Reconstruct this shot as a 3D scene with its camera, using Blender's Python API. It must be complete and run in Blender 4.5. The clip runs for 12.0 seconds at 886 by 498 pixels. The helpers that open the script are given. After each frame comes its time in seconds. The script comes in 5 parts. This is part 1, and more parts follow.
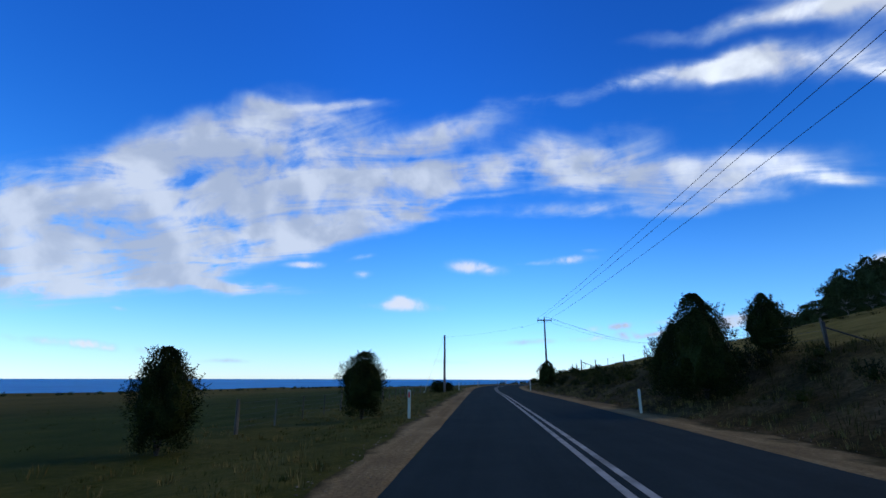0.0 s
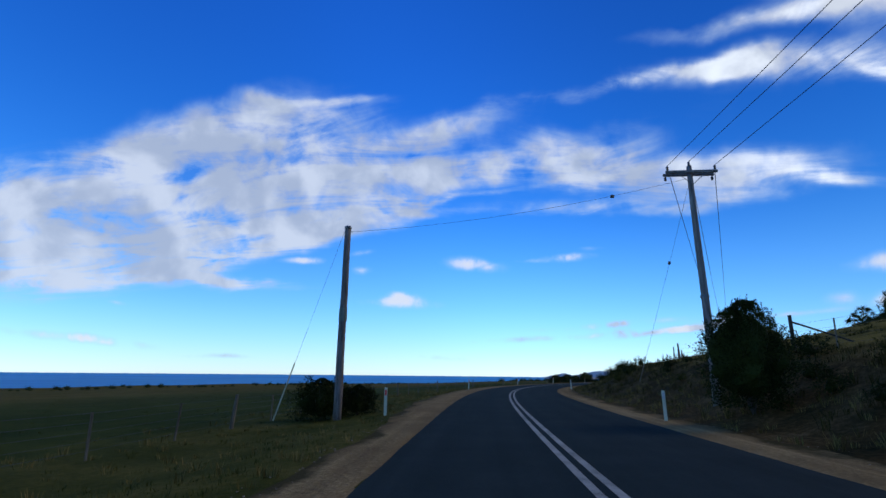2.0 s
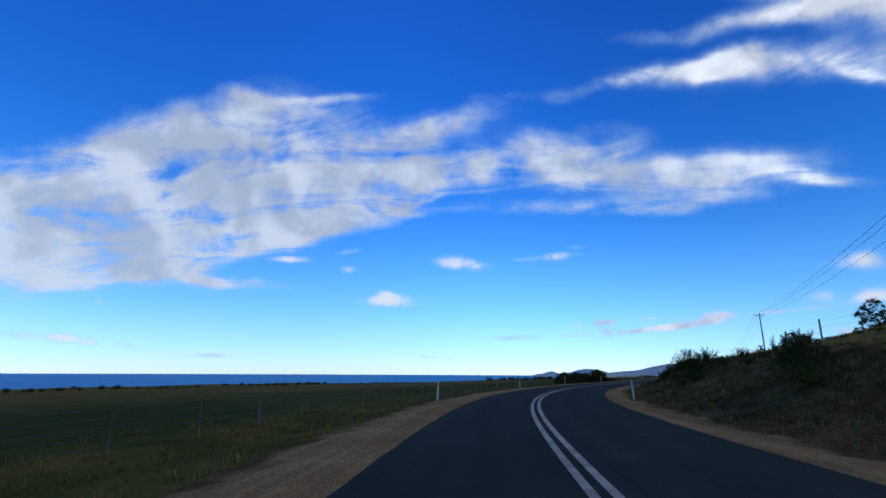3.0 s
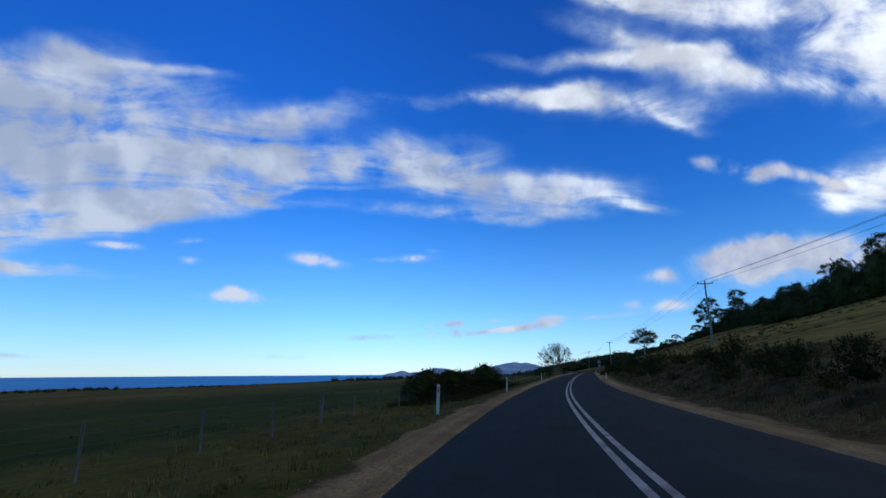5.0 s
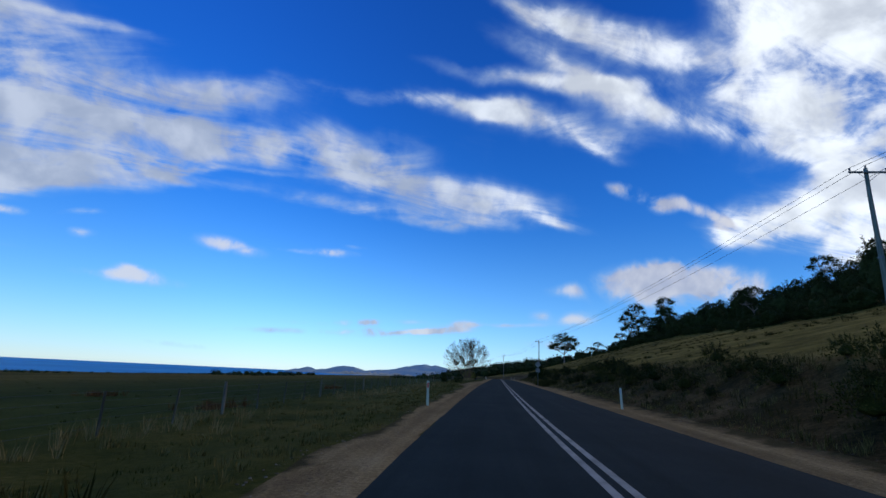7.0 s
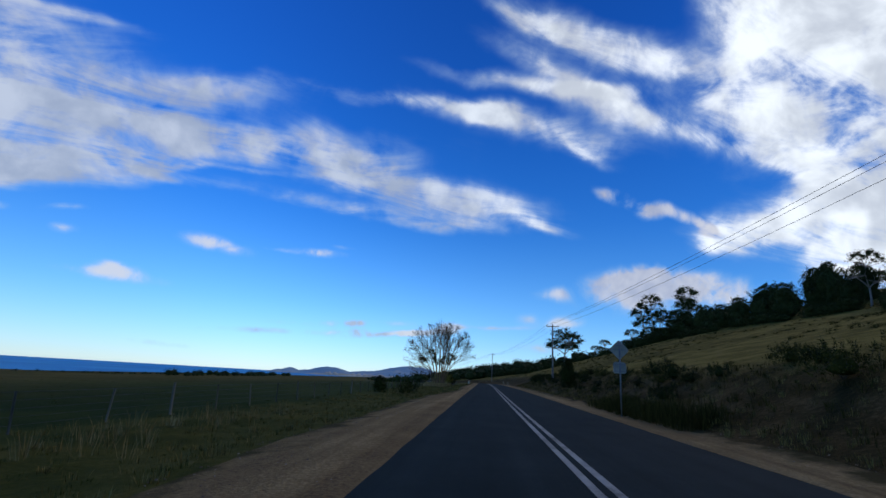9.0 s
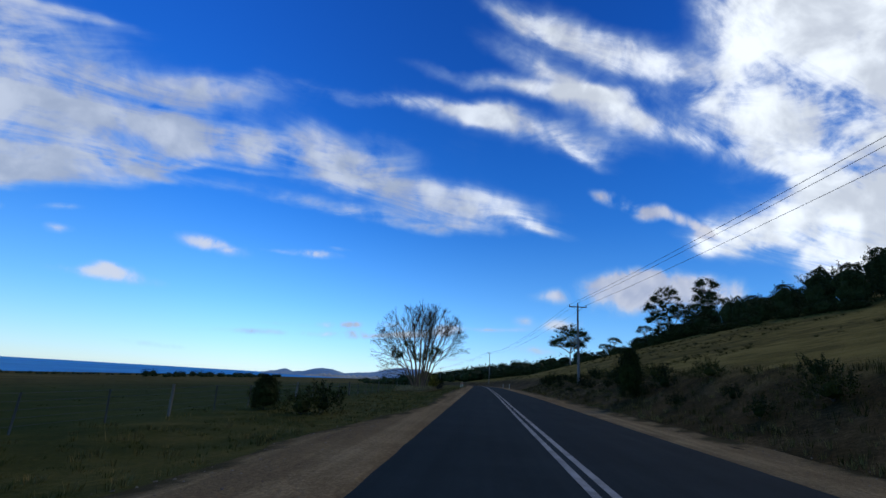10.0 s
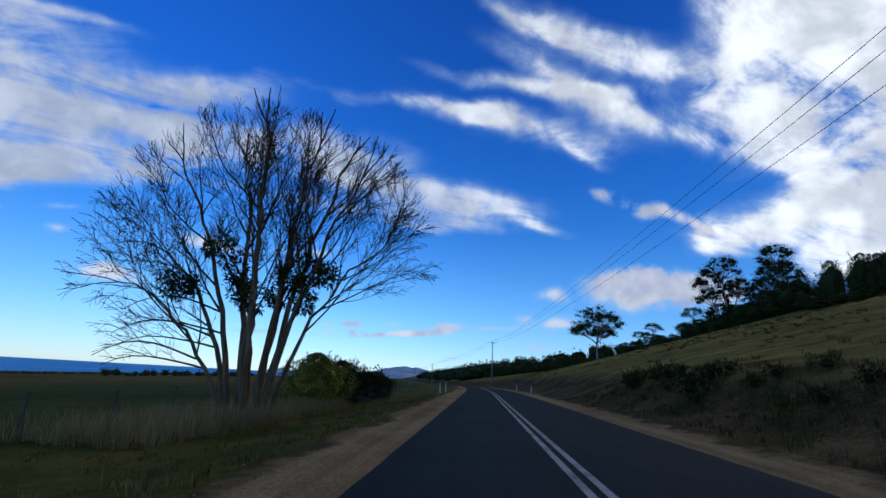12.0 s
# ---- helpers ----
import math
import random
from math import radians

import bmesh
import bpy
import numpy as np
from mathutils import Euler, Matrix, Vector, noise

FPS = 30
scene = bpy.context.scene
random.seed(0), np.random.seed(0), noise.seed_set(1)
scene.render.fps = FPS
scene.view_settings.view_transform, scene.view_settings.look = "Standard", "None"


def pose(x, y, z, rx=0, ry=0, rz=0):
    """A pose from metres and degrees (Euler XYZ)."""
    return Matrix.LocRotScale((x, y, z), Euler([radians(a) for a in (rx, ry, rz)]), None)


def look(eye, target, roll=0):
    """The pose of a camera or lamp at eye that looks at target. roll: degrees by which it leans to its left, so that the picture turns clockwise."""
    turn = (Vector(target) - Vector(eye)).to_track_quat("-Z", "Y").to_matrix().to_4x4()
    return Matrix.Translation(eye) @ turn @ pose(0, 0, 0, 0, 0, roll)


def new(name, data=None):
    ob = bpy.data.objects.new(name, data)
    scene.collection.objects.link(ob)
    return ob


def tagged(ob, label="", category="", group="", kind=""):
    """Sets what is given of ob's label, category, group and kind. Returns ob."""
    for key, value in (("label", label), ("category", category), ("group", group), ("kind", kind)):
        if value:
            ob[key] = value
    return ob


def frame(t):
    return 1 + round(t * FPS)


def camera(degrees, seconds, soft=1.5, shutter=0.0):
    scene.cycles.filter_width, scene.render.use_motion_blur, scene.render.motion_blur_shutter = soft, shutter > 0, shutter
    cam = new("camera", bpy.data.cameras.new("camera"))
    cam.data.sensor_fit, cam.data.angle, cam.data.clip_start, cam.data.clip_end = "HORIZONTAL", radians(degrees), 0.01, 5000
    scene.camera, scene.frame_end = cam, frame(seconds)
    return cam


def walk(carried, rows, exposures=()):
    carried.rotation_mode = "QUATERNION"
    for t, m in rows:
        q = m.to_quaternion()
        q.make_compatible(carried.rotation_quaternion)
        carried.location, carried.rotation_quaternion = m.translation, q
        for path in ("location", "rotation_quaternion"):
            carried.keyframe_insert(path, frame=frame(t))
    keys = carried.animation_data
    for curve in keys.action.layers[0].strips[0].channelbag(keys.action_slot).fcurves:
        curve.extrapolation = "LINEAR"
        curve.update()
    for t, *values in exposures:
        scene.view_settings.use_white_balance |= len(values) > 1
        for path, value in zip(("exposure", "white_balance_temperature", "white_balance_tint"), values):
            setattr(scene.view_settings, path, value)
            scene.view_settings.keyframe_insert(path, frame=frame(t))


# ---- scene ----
PATH = [
    (0, (0.000, 0.000, 1.430), (-0.122, 1.932, 1.934), 0.20),
    (0.5, (0.247, 12.728, 1.393), (0.126, 14.660, 1.894), 0.20),
    (1, (0.500, 25.455, 1.356), (0.379, 27.388, 1.854), 0.30),
    (1.5, (0.759, 38.182, 1.318), (0.637, 40.117, 1.812), 0.50),
    (2, (1.025, 50.910, 1.208), (0.907, 52.845, 1.699), 0.60),
    (2.5, (1.353, 63.635, 1.128), (1.248, 65.571, 1.619), 0.70),
    (3, (1.820, 76.357, 1.121), (1.752, 78.295, 1.608), 0.30),
    (3.5, (2.628, 89.060, 1.114), (2.645, 91.001, 1.598), -0.30),
    (4, (4.222, 101.686, 1.107), (4.388, 103.620, 1.591), -0.70),
    (4.5, (7.069, 114.087, 1.100), (7.416, 115.997, 1.582), -0.70),
    (5, (11.155, 126.139, 1.100), (11.651, 128.015, 1.586), -0.30),
    (5.5, (16.141, 137.849, 1.100), (16.766, 139.684, 1.592), 0.50),
    (6, (21.742, 149.280, 1.100), (22.452, 151.083, 1.594), 1.50),
    (6.5, (27.748, 160.504, 1.102), (28.511, 162.285, 1.598), 2.20),
    (7, (34.004, 171.590, 1.153), (34.798, 173.358, 1.649), 2.80),
    (7.5, (40.377, 182.610, 1.229), (41.185, 184.370, 1.727), 3.00),
    (8, (46.810, 193.595, 1.334), (47.632, 195.348, 1.834), 3.20),
    (8.5, (53.291, 204.552, 1.438), (54.119, 206.301, 1.942), 3.30),
    (9, (59.809, 215.486, 1.543), (60.645, 217.231, 2.049), 3.40),
    (9.5, (66.354, 226.405, 1.597), (67.196, 228.146, 2.106), 3.50),
    (10, (72.916, 237.314, 1.647), (73.763, 239.051, 2.160), 3.50),
    (10.5, (79.493, 248.213, 1.697), (80.342, 249.949, 2.212), 3.50),
    (11, (86.086, 259.102, 1.748), (86.937, 260.838, 2.260), 3.40),
    (11.5, (92.696, 269.982, 1.798), (93.548, 271.718, 2.309), 3.30),
    (12, (99.320, 280.853, 1.848), (100.168, 282.591, 2.356), 3.30),
]
cam = camera(84.0, 12.0)
walk(cam, [(t, look(eye, target, roll)) for t, eye, target, roll in PATH], exposures=((0.0, 0.14), (2.7, 0.10), (5.0, -0.03), (9.0, -0.06), (12.0, -0.03)))

# ---- light: a bright, broken sky; the land lies in the shade of the cloud that hides the sun ----
SUN_AZ, SUN_EL = 67.0, 31.0  # degrees right of +y, degrees above the horizon
world = bpy.data.worlds.new("sky")
scene.world = world
world.use_nodes = True
W = world.node_tree
W.nodes.clear()


def wn(kind, **values):
    """A node of the sky, with its sockets set or linked."""
    n = W.nodes.new(kind)
    for key, value in values.items():
        key = int(key[1:]) if key[0] == "i" and key[1:].isdigit() else key
        if isinstance(value, bpy.types.NodeSocket):
            W.links.new(value, n.inputs[key])
        else:
            n.inputs[key].default_value = value
    return n


def wmath(op, a, b=0.0, c=0.0):
    n = W.nodes.new("ShaderNodeMath")
    n.operation = op
    for k, v in enumerate((a, b, c)):
        if isinstance(v, bpy.types.NodeSocket):
            W.links.new(v, n.inputs[k])
        else:
            n.inputs[k].default_value = v
    return n.outputs[0]


def wrange(v, a, b, lo=0.0, hi=1.0, soft=True):
    n = W.nodes.new("ShaderNodeMapRange")
    n.interpolation_type = "SMOOTHSTEP" if soft else "LINEAR"
    W.links.new(v, n.inputs["Value"])
    for key, x in (("From Min", a), ("From Max", b), ("To Min", lo), ("To Max", hi)):
        n.inputs[key].default_value = x
    return n.outputs[0]


def wmix(fac, a, b, how="MIX"):
    n = W.nodes.new("ShaderNodeMix")
    n.data_type, n.blend_type = "RGBA", how
    for k, v in ((0, fac), (6, a), (7, b)):
        if isinstance(v, bpy.types.NodeSocket):
            W.links.new(v, n.inputs[k])
        else:
            n.inputs[k].default_value = v
    return n.outputs[2]


way = W.nodes.new("ShaderNodeTexCoord").outputs["Generated"]
sky = W.nodes.new("ShaderNodeTexSky")
sky.sky_type, sky.sun_disc = "NISHITA", False
sky.sun_elevation, sky.sun_rotation = radians(SUN_EL), radians(SUN_AZ)
sky.air_density, sky.dust_density, sky.ozone_density = 1.0, 0.0, 3.0
split = wn("ShaderNodeSeparateXYZ", Vector=way)
east, north, up = split.outputs
height = wmath("MULTIPLY", wmath("ARCSINE", up), 180 / math.pi)
side = wmath("MULTIPLY", wmath("ARCTAN2", east, north), 180 / math.pi)
# clear air: the polarised deep blue overhead and the pale band over the sea
tint = W.nodes.new("ShaderNodeValToRGB")
W.links.new(wrange(height, 0, 60, soft=False), tint.inputs[0])
tint.color_ramp.interpolation = "B_SPLINE"
tint.color_ramp.elements[0].position, tint.color_ramp.elements[0].color = 0.0, (0.225, 0.305, 0.475, 1)
tint.color_ramp.elements[1].position, tint.color_ramp.elements[1].color = 1.0, (0.020, 0.145, 0.44, 1)
for at, rgb in ((0.12, (0.155, 0.31, 0.475)), (0.3, (0.034, 0.205, 0.455)), (0.6, (0.028, 0.17, 0.475))):
    tint.color_ramp.elements.new(at).color = (*rgb, 1)
gain = W.nodes.new("ShaderNodeVectorMath")
gain.operation = "SCALE"
W.links.new(tint.outputs[0], gain.inputs[0])
gain.inputs["Scale"].default_value = 4.0
sunward = W.nodes.new("ShaderNodeVectorMath")
sunward.operation = "DOT_PRODUCT"
W.links.new(way, sunward.inputs[0])
sunward.inputs[1].default_value = (math.sin(radians(SUN_AZ)) * math.cos(radians(SUN_EL)), math.cos(radians(SUN_AZ)) * math.cos(radians(SUN_EL)), math.sin(radians(SUN_EL)))
dim = W.nodes.new("ShaderNodeVectorMath")
dim.operation = "SCALE"
W.links.new(gain.outputs[0], dim.inputs[0])
W.links.new(wrange(sunward.outputs["Value"], 0.35, 0.97, 1.1, 0.5), dim.inputs["Scale"])
clear = wmix(1.0, sky.outputs[0], dim.outputs[0], "MULTIPLY")

# clouds: right of +y, height, half length, half depth, tilt (degrees), density
BANK = [(-41.5, 14.4, 8.8, 4.00, 17, 1.10), (-39.7, 10.0, 9.0, 2.10, 9, 1.00), (-21.4, 15.0, 14.0, 1.51, 18, 1.10), (-28.0, 18.8, 10.4, 3.59, 15, 1.10), (-14.8, 21.5, 9.1, 2.38, 8, 1.05), (-32.6, 24.1, 9.1, 2.06, 30, 0.85),
        (-43.3, 17.8, 6.9, 1.44, 23, 0.85), (-23.5, 25.4, 9.4, 2.88, 14, 0.78), (-16.2, 30.1, 5.5, 0.46, 8, 0.55), (-26.1, 29.2, 2.7, 0.83, -2, 0.62), (-6.0, 26.9, 9.9, 1.39, 15, 0.90), (-4.5, 23.2, 3.4, 1.42, -10, 0.72),
        (1.9, 23.7, 3.3, 1.40, -3, 0.62), (-51.2, 12.9, 4.7, 3.97, 17, 1.00)]
TAIL = [(-29.7, 9.6, 7.1, 0.44, -0, 0.81), (-5.3, 18.6, 5.4, 0.37, -1, 0.57), (-1.5, 20.3, 9.0, 0.31, 7, 0.52), (12.5, 23.4, 6.7, 1.96, -10, 0.47), (9.5, 26.9, 3.1, 1.15, -6, 0.36), (26.6, 20.3, 10.7, 2.07, -9, 0.84),
        (14.4, 18.0, 12.0, 0.85, -3, 0.81), (37.3, 17.9, 3.9, 0.71, -21, 0.66), (18.3, 25.7, 4.0, 1.54, -5, 0.40), (12.1, 24.4, 5.0, 1.79, -17, 0.47)]
WEDGE = [(18.2, 30.8, 7.7, 0.57, -0, 0.59), (26.9, 30.5, 7.0, 1.02, -4, 0.83), (37.3, 28.3, 8.1, 1.15, -14, 0.77), (42.9, 25.5, 3.5, 0.63, -33, 0.38), (35.0, 33.0, 10.7, 0.77, -8, 0.81), (50.4, 28.1, 12.2, 1.38, -22, 0.85),
         (60.6, 23.2, 5.3, 0.84, -25, 0.54), (41.0, 37.8, 9.7, 1.74, -19, 0.81), (54.1, 31.7, 12.1, 2.10, -28, 0.90), (37.9, 34.9, 8.4, 1.29, -22, 0.67), (35.6, 39.5, 5.7, 0.78, -17, 0.54)]
MASS = [(65.9, 30.6, 9.6, 5.37, -47, 1.56), (68.3, 24.1, 5.1, 3.10, -43, 1.50), (68.1, 19.1, 3.8, 2.99, 8, 1.38), (63.0, 15.9, 7.2, 2.21, -0, 1.31), (67.7, 12.6, 3.2, 2.74, -22, 1.25), (56.9, 15.1, 2.6, 1.19, -1, 1.00),
        (82.0, 26.0, 16.0, 15.75, 0, 1.44), (74.0, 46.0, 17.0, 9.45, -30, 1.31)]
CHAIN = [(46.5, 20.3, 2.9, 0.75, -21, 0.98), (49.9, 19.0, 1.8, 0.85, 4, 0.96), (53.6, 17.6, 2.4, 0.63, -35, 0.94), (47.7, 10.4, 5.4, 1.97, 4, 1.29), (54.4, 10.0, 3.8, 1.45, 2, 1.17), (48.3, 11.8, 2.6, 0.99, 4, 1.12),
         (38.6, 9.7, 2.3, 0.78, 2, 0.53), (35.5, 6.9, 1.4, 0.78, -1, 0.53), (39.8, 6.6, 2.2, 0.77, 5, 0.68), (37.1, 3.8, 4.0, 0.50, -2, 0.68), (28.3, 2.4, 1.7, 0.22, 2, 0.51)]
SMALL = [(-8.1, 7.8, 3.8, 0.57, -1, 0.95), (-8.0, 8.6, 1.9, 0.57, -1, 0.85), (0.2, 12.4, 3.1, 0.75, -6, 0.76), (11.0, 12.9, 2.9, 0.45, 2, 0.85), (13.9, 13.8, 1.4, 0.22, -1, 0.52), (6.4, 12.7, 1.7, 0.23, -2, 0.43),
         (-18.8, 12.3, 2.8, 0.39, 5, 0.85), (-13.1, 13.4, 1.8, 0.34, 10, 0.62), (-12.8, 11.4, 1.1, 0.46, 2, 0.71), (-37.0, 6.3, 0.9, 0.23, -5, 0.43)]
LOW = [(15.3, 5.3, 6.7, 0.38, 3, 0.88), (-38.9, 2.8, 4.6, 0.42, -5, 1.10), (-27.7, 1.5, 3.1, 0.26, -1, 0.80), (14.4, 4.3, 11.5, 0.34, 3, 0.88), (26.5, 5.5, 2.4, 0.65, 9, 0.65), (31.8, 5.8, 3.5, 0.27, 2, 0.58),
       (-3.5, 1.7, 2.6, 0.29, -3, 0.80), (18.8, 4.2, 4.5, 0.28, 7, 0.83), (25.2, 5.2, 2.7, 0.50, 9, 0.58)]
VEIL = [(-32.0, 19.8, 5.8, 2.51, 24, 0.50), (-40.1, 13.4, 5.0, 2.64, 17, 0.40), (66.2, 28.8, 8.6, 5.11, -48, 0.60), (68.5, 23.4, 3.8, 2.62, -23, 0.50), (-26.6, 18.0, 26.8, 6.05, 19, 0.34), (5.1, 23.2, 18.3, 2.92, -8, 0.36),
        (-1.8, 23.1, 9.5, 1.27, 3, 0.50), (21.0, 22.2, 14.6, 3.54, -7, 0.24), (-39.5, 12.0, 8.0, 3.53, 11, 0.50), (34.2, 28.7, 24.5, 2.98, -8, 0.20), (-26.0, 27.1, 10.4, 3.32, 16, 0.30), (-24.8, 15.0, 7.2, 0.95, 18, 0.50),
        (-21.9, 14.3, 15.1, 1.30, 18, 0.85), (-31.1, 9.2, 8.6, 0.64, 3, 0.70), (42.5, 27.0, 15.2, 2.06, -15, 0.14), (45.0, 30.2, 13.3, 2.16, -20, 0.18)]
warp = wn("ShaderNodeTexNoise", Vector=way, Scale=8.0, Detail=4.0, Roughness=0.5).outputs["Color"]
spread = W.nodes.new("ShaderNodeVectorMath")
spread.operation = "MULTIPLY_ADD"
W.links.new(warp, spread.inputs[0])
spread.inputs[1].default_value = (5.0, 3.2, 0)
spread.inputs[2].default_value = (-2.5, -1.6, 0)
dome = W.nodes.new("ShaderNodeVectorMath")
dome.operation = "ADD"
W.links.new(wn("ShaderNodeCombineXYZ", X=side, Y=height).outputs[0], dome.inputs[0])
W.links.new(spread.outputs[0], dome.inputs[1])
fine = W.nodes.new("ShaderNodeVectorMath")
fine.operation = "MULTIPLY_ADD"
W.links.new(warp, fine.inputs[0])
fine.inputs[1].default_value = (2.4, 0.8, 0)
fine.inputs[2].default_value = (-1.2, -0.4, 0)
near = W.nodes.new("ShaderNodeVectorMath")
near.operation = "ADD"
W.links.new(wn("ShaderNodeCombineXYZ", X=side, Y=height).outputs[0], near.inputs[0])
W.links.new(fine.outputs[0], near.inputs[1])


def cloud_field(rows, place):
    """How dense the clouds of these rows are, before they are torn."""
    total = 0.0
    for count, (az, el, wide, deep, tilt, dense) in enumerate(rows):
        if count and count % 10 == 0:  # work through the rows ten at a time
            step = W.nodes.new("ShaderNodeVectorMath")
            step.operation = "ADD"
            W.links.new(place, step.inputs[0])
            W.links.new(wmath("MULTIPLY", total, 1e-6), step.inputs[1])
            place = step.outputs[0]
        m = W.nodes.new("ShaderNodeMapping")
        m.vector_type = "TEXTURE"
        W.links.new(place, m.inputs["Vector"])
        m.inputs["Location"].default_value = (az, el, 0)
        m.inputs["Rotation"].default_value = (0, 0, radians(tilt))
        m.inputs["Scale"].default_value = (wide, deep, 1)
        far = W.nodes.new("ShaderNodeVectorMath")
        far.operation = "LENGTH"
        W.links.new(m.outputs[0], far.inputs[0])
        total = wmath("ADD", wrange(far.outputs["Value"], 2.0, 0.0, 0.0, dense), total)
    return total


plane = W.nodes.new("ShaderNodeVectorMath")
plane.operation = "SCALE"
W.links.new(way, plane.inputs[0])
W.links.new(wmath("DIVIDE", 1.0, wmath("MAXIMUM", wmath("ADD", up, 0.16), 0.05)), plane.inputs["Scale"])
turned = W.nodes.new("ShaderNodeMapping")
W.links.new(plane.outputs[0], turned.inputs["Vector"])
turned.vector_type = "TEXTURE"
turned.inputs["Rotation"].default_value = (0, 0, radians(-6))
turned.inputs["Scale"].default_value = (2.3, 1.0, 1.0)
wisps = wn("ShaderNodeTexNoise", Vector=turned.outputs[0], Scale=4.6, Detail=9.0, Roughness=0.6, Distortion=0.8).outputs["Fac"]
lumps = wn("ShaderNodeTexNoise", Vector=way, Scale=15.0, Detail=8.0, Roughness=0.54, Distortion=0.4).outputs["Fac"]
tear = wrange(wmath("ADD", wmath("MULTIPLY", wisps, 0.62), wmath("MULTIPLY", lumps, 0.38)), 0.34, 0.66, 0.0, 1.0, False)
UNSEEN_REAR = [(120, 30, 26, 12, 8, 0.8), (165, 48, 30, 14, -6, 0.8), (-150, 36, 34, 13, 5, 0.8), (-105, 26, 26, 9, 12, 0.8), (-100, 58, 36, 10, 0, 0.7), (100, 62, 40, 12, 0, 0.7), (-172, 16, 30, 6, 0, 0.8)]  # unseen cloud added round the rest of the sky, to whiten its light
high = cloud_field(VEIL + BANK + TAIL + WEDGE + MASS + UNSEEN_REAR, dome.outputs[0])
after = W.nodes.new("ShaderNodeVectorMath")
after.operation = "ADD"
W.links.new(near.outputs[0], after.inputs[0])
W.links.new(wmath("MULTIPLY", high, 1e-6), after.inputs[1])
low = cloud_field(CHAIN + SMALL + LOW, after.outputs[0])
white = wrange(cloud_field(SMALL, after.outputs[0]), 0.1, 0.6)
high_cover = wrange(wmath("MULTIPLY", wmath("MINIMUM", high, 1.5), wmath("MULTIPLY_ADD", tear, 1.35, 0.2)), 0.1, 1.5, 0.0, 0.94)
low_cover = wrange(wmath("MULTIPLY", wmath("MINIMUM", low, 1.5), wmath("MULTIPLY_ADD", wrange(lumps, 0.3, 0.68, soft=False), 1.5, 0.1)), 0.12, 1.2, 0.0, 0.88)
cover = wmath("MAXIMUM", high_cover, low_cover)
# light and shade on the clouds: how their billows face the sun
shifted = W.nodes.new("ShaderNodeVectorMath")
shifted.operation = "ADD"
W.links.new(way, shifted.inputs[0])
shifted.inputs[1].default_value = (0.022, 0.004, 0.03)
sunny = wn("ShaderNodeTexNoise", Vector=shifted.outputs[0], Scale=9.0, Detail=5.0, Roughness=0.5, Distortion=0.3).outputs["Fac"]
billow = wn("ShaderNodeTexNoise", Vector=way, Scale=9.0, Detail=5.0, Roughness=0.5, Distortion=0.3).outputs["Fac"]
facing = wrange(wmath("SUBTRACT", billow, sunny), -0.22, 0.22, soft=False)
body = wrange(wmath("ADD", wmath("MULTIPLY", facing, 0.65), wmath("MULTIPLY", wn("ShaderNodeTexNoise", Vector=way, Scale=4.5, Detail=4.0, Roughness=0.5).outputs["Fac"], 0.7)), 0.42, 0.92)
glow = wrange(sunward.outputs["Value"], 0.68, 0.97)
lit = wmix(body, (3.7, 4.5, 6.1, 1), (5.7, 6.5, 8.0, 1))
bright = wmix(body, (6.3, 6.9, 7.8, 1), (10.6, 11.4, 12.2, 1))
near_lit = wmix(body, (3.9, 4.4, 5.9, 1), (7.2, 7.4, 8.1, 1))
cloud = wmix(white, wmix(wrange(low, 0.05, 0.3), wmix(glow, lit, bright), near_lit), (6.9, 7.3, 8.3, 1))
thin = wmix(wrange(cover, 0.05, 0.75), (3.9, 6.0, 8.6, 1), cloud)  # thin cloud lets the blue through
bg = wn("ShaderNodeBackground", Color=wmix(cover, clear, thin), Strength=0.1)
wout = W.nodes.new("ShaderNodeOutputWorld")
W.links.new(bg.outputs[0], wout.inputs[0])
sun = new("sun", bpy.data.lights.new("sun", "SUN"))
sun.data.energy, sun.data.angle, sun.data.color = 0.72, radians(12), (1.0, 0.84, 0.62)
sun.rotation_euler = Euler((radians(90 - SUN_EL), 0, radians(180 - SUN_AZ)))


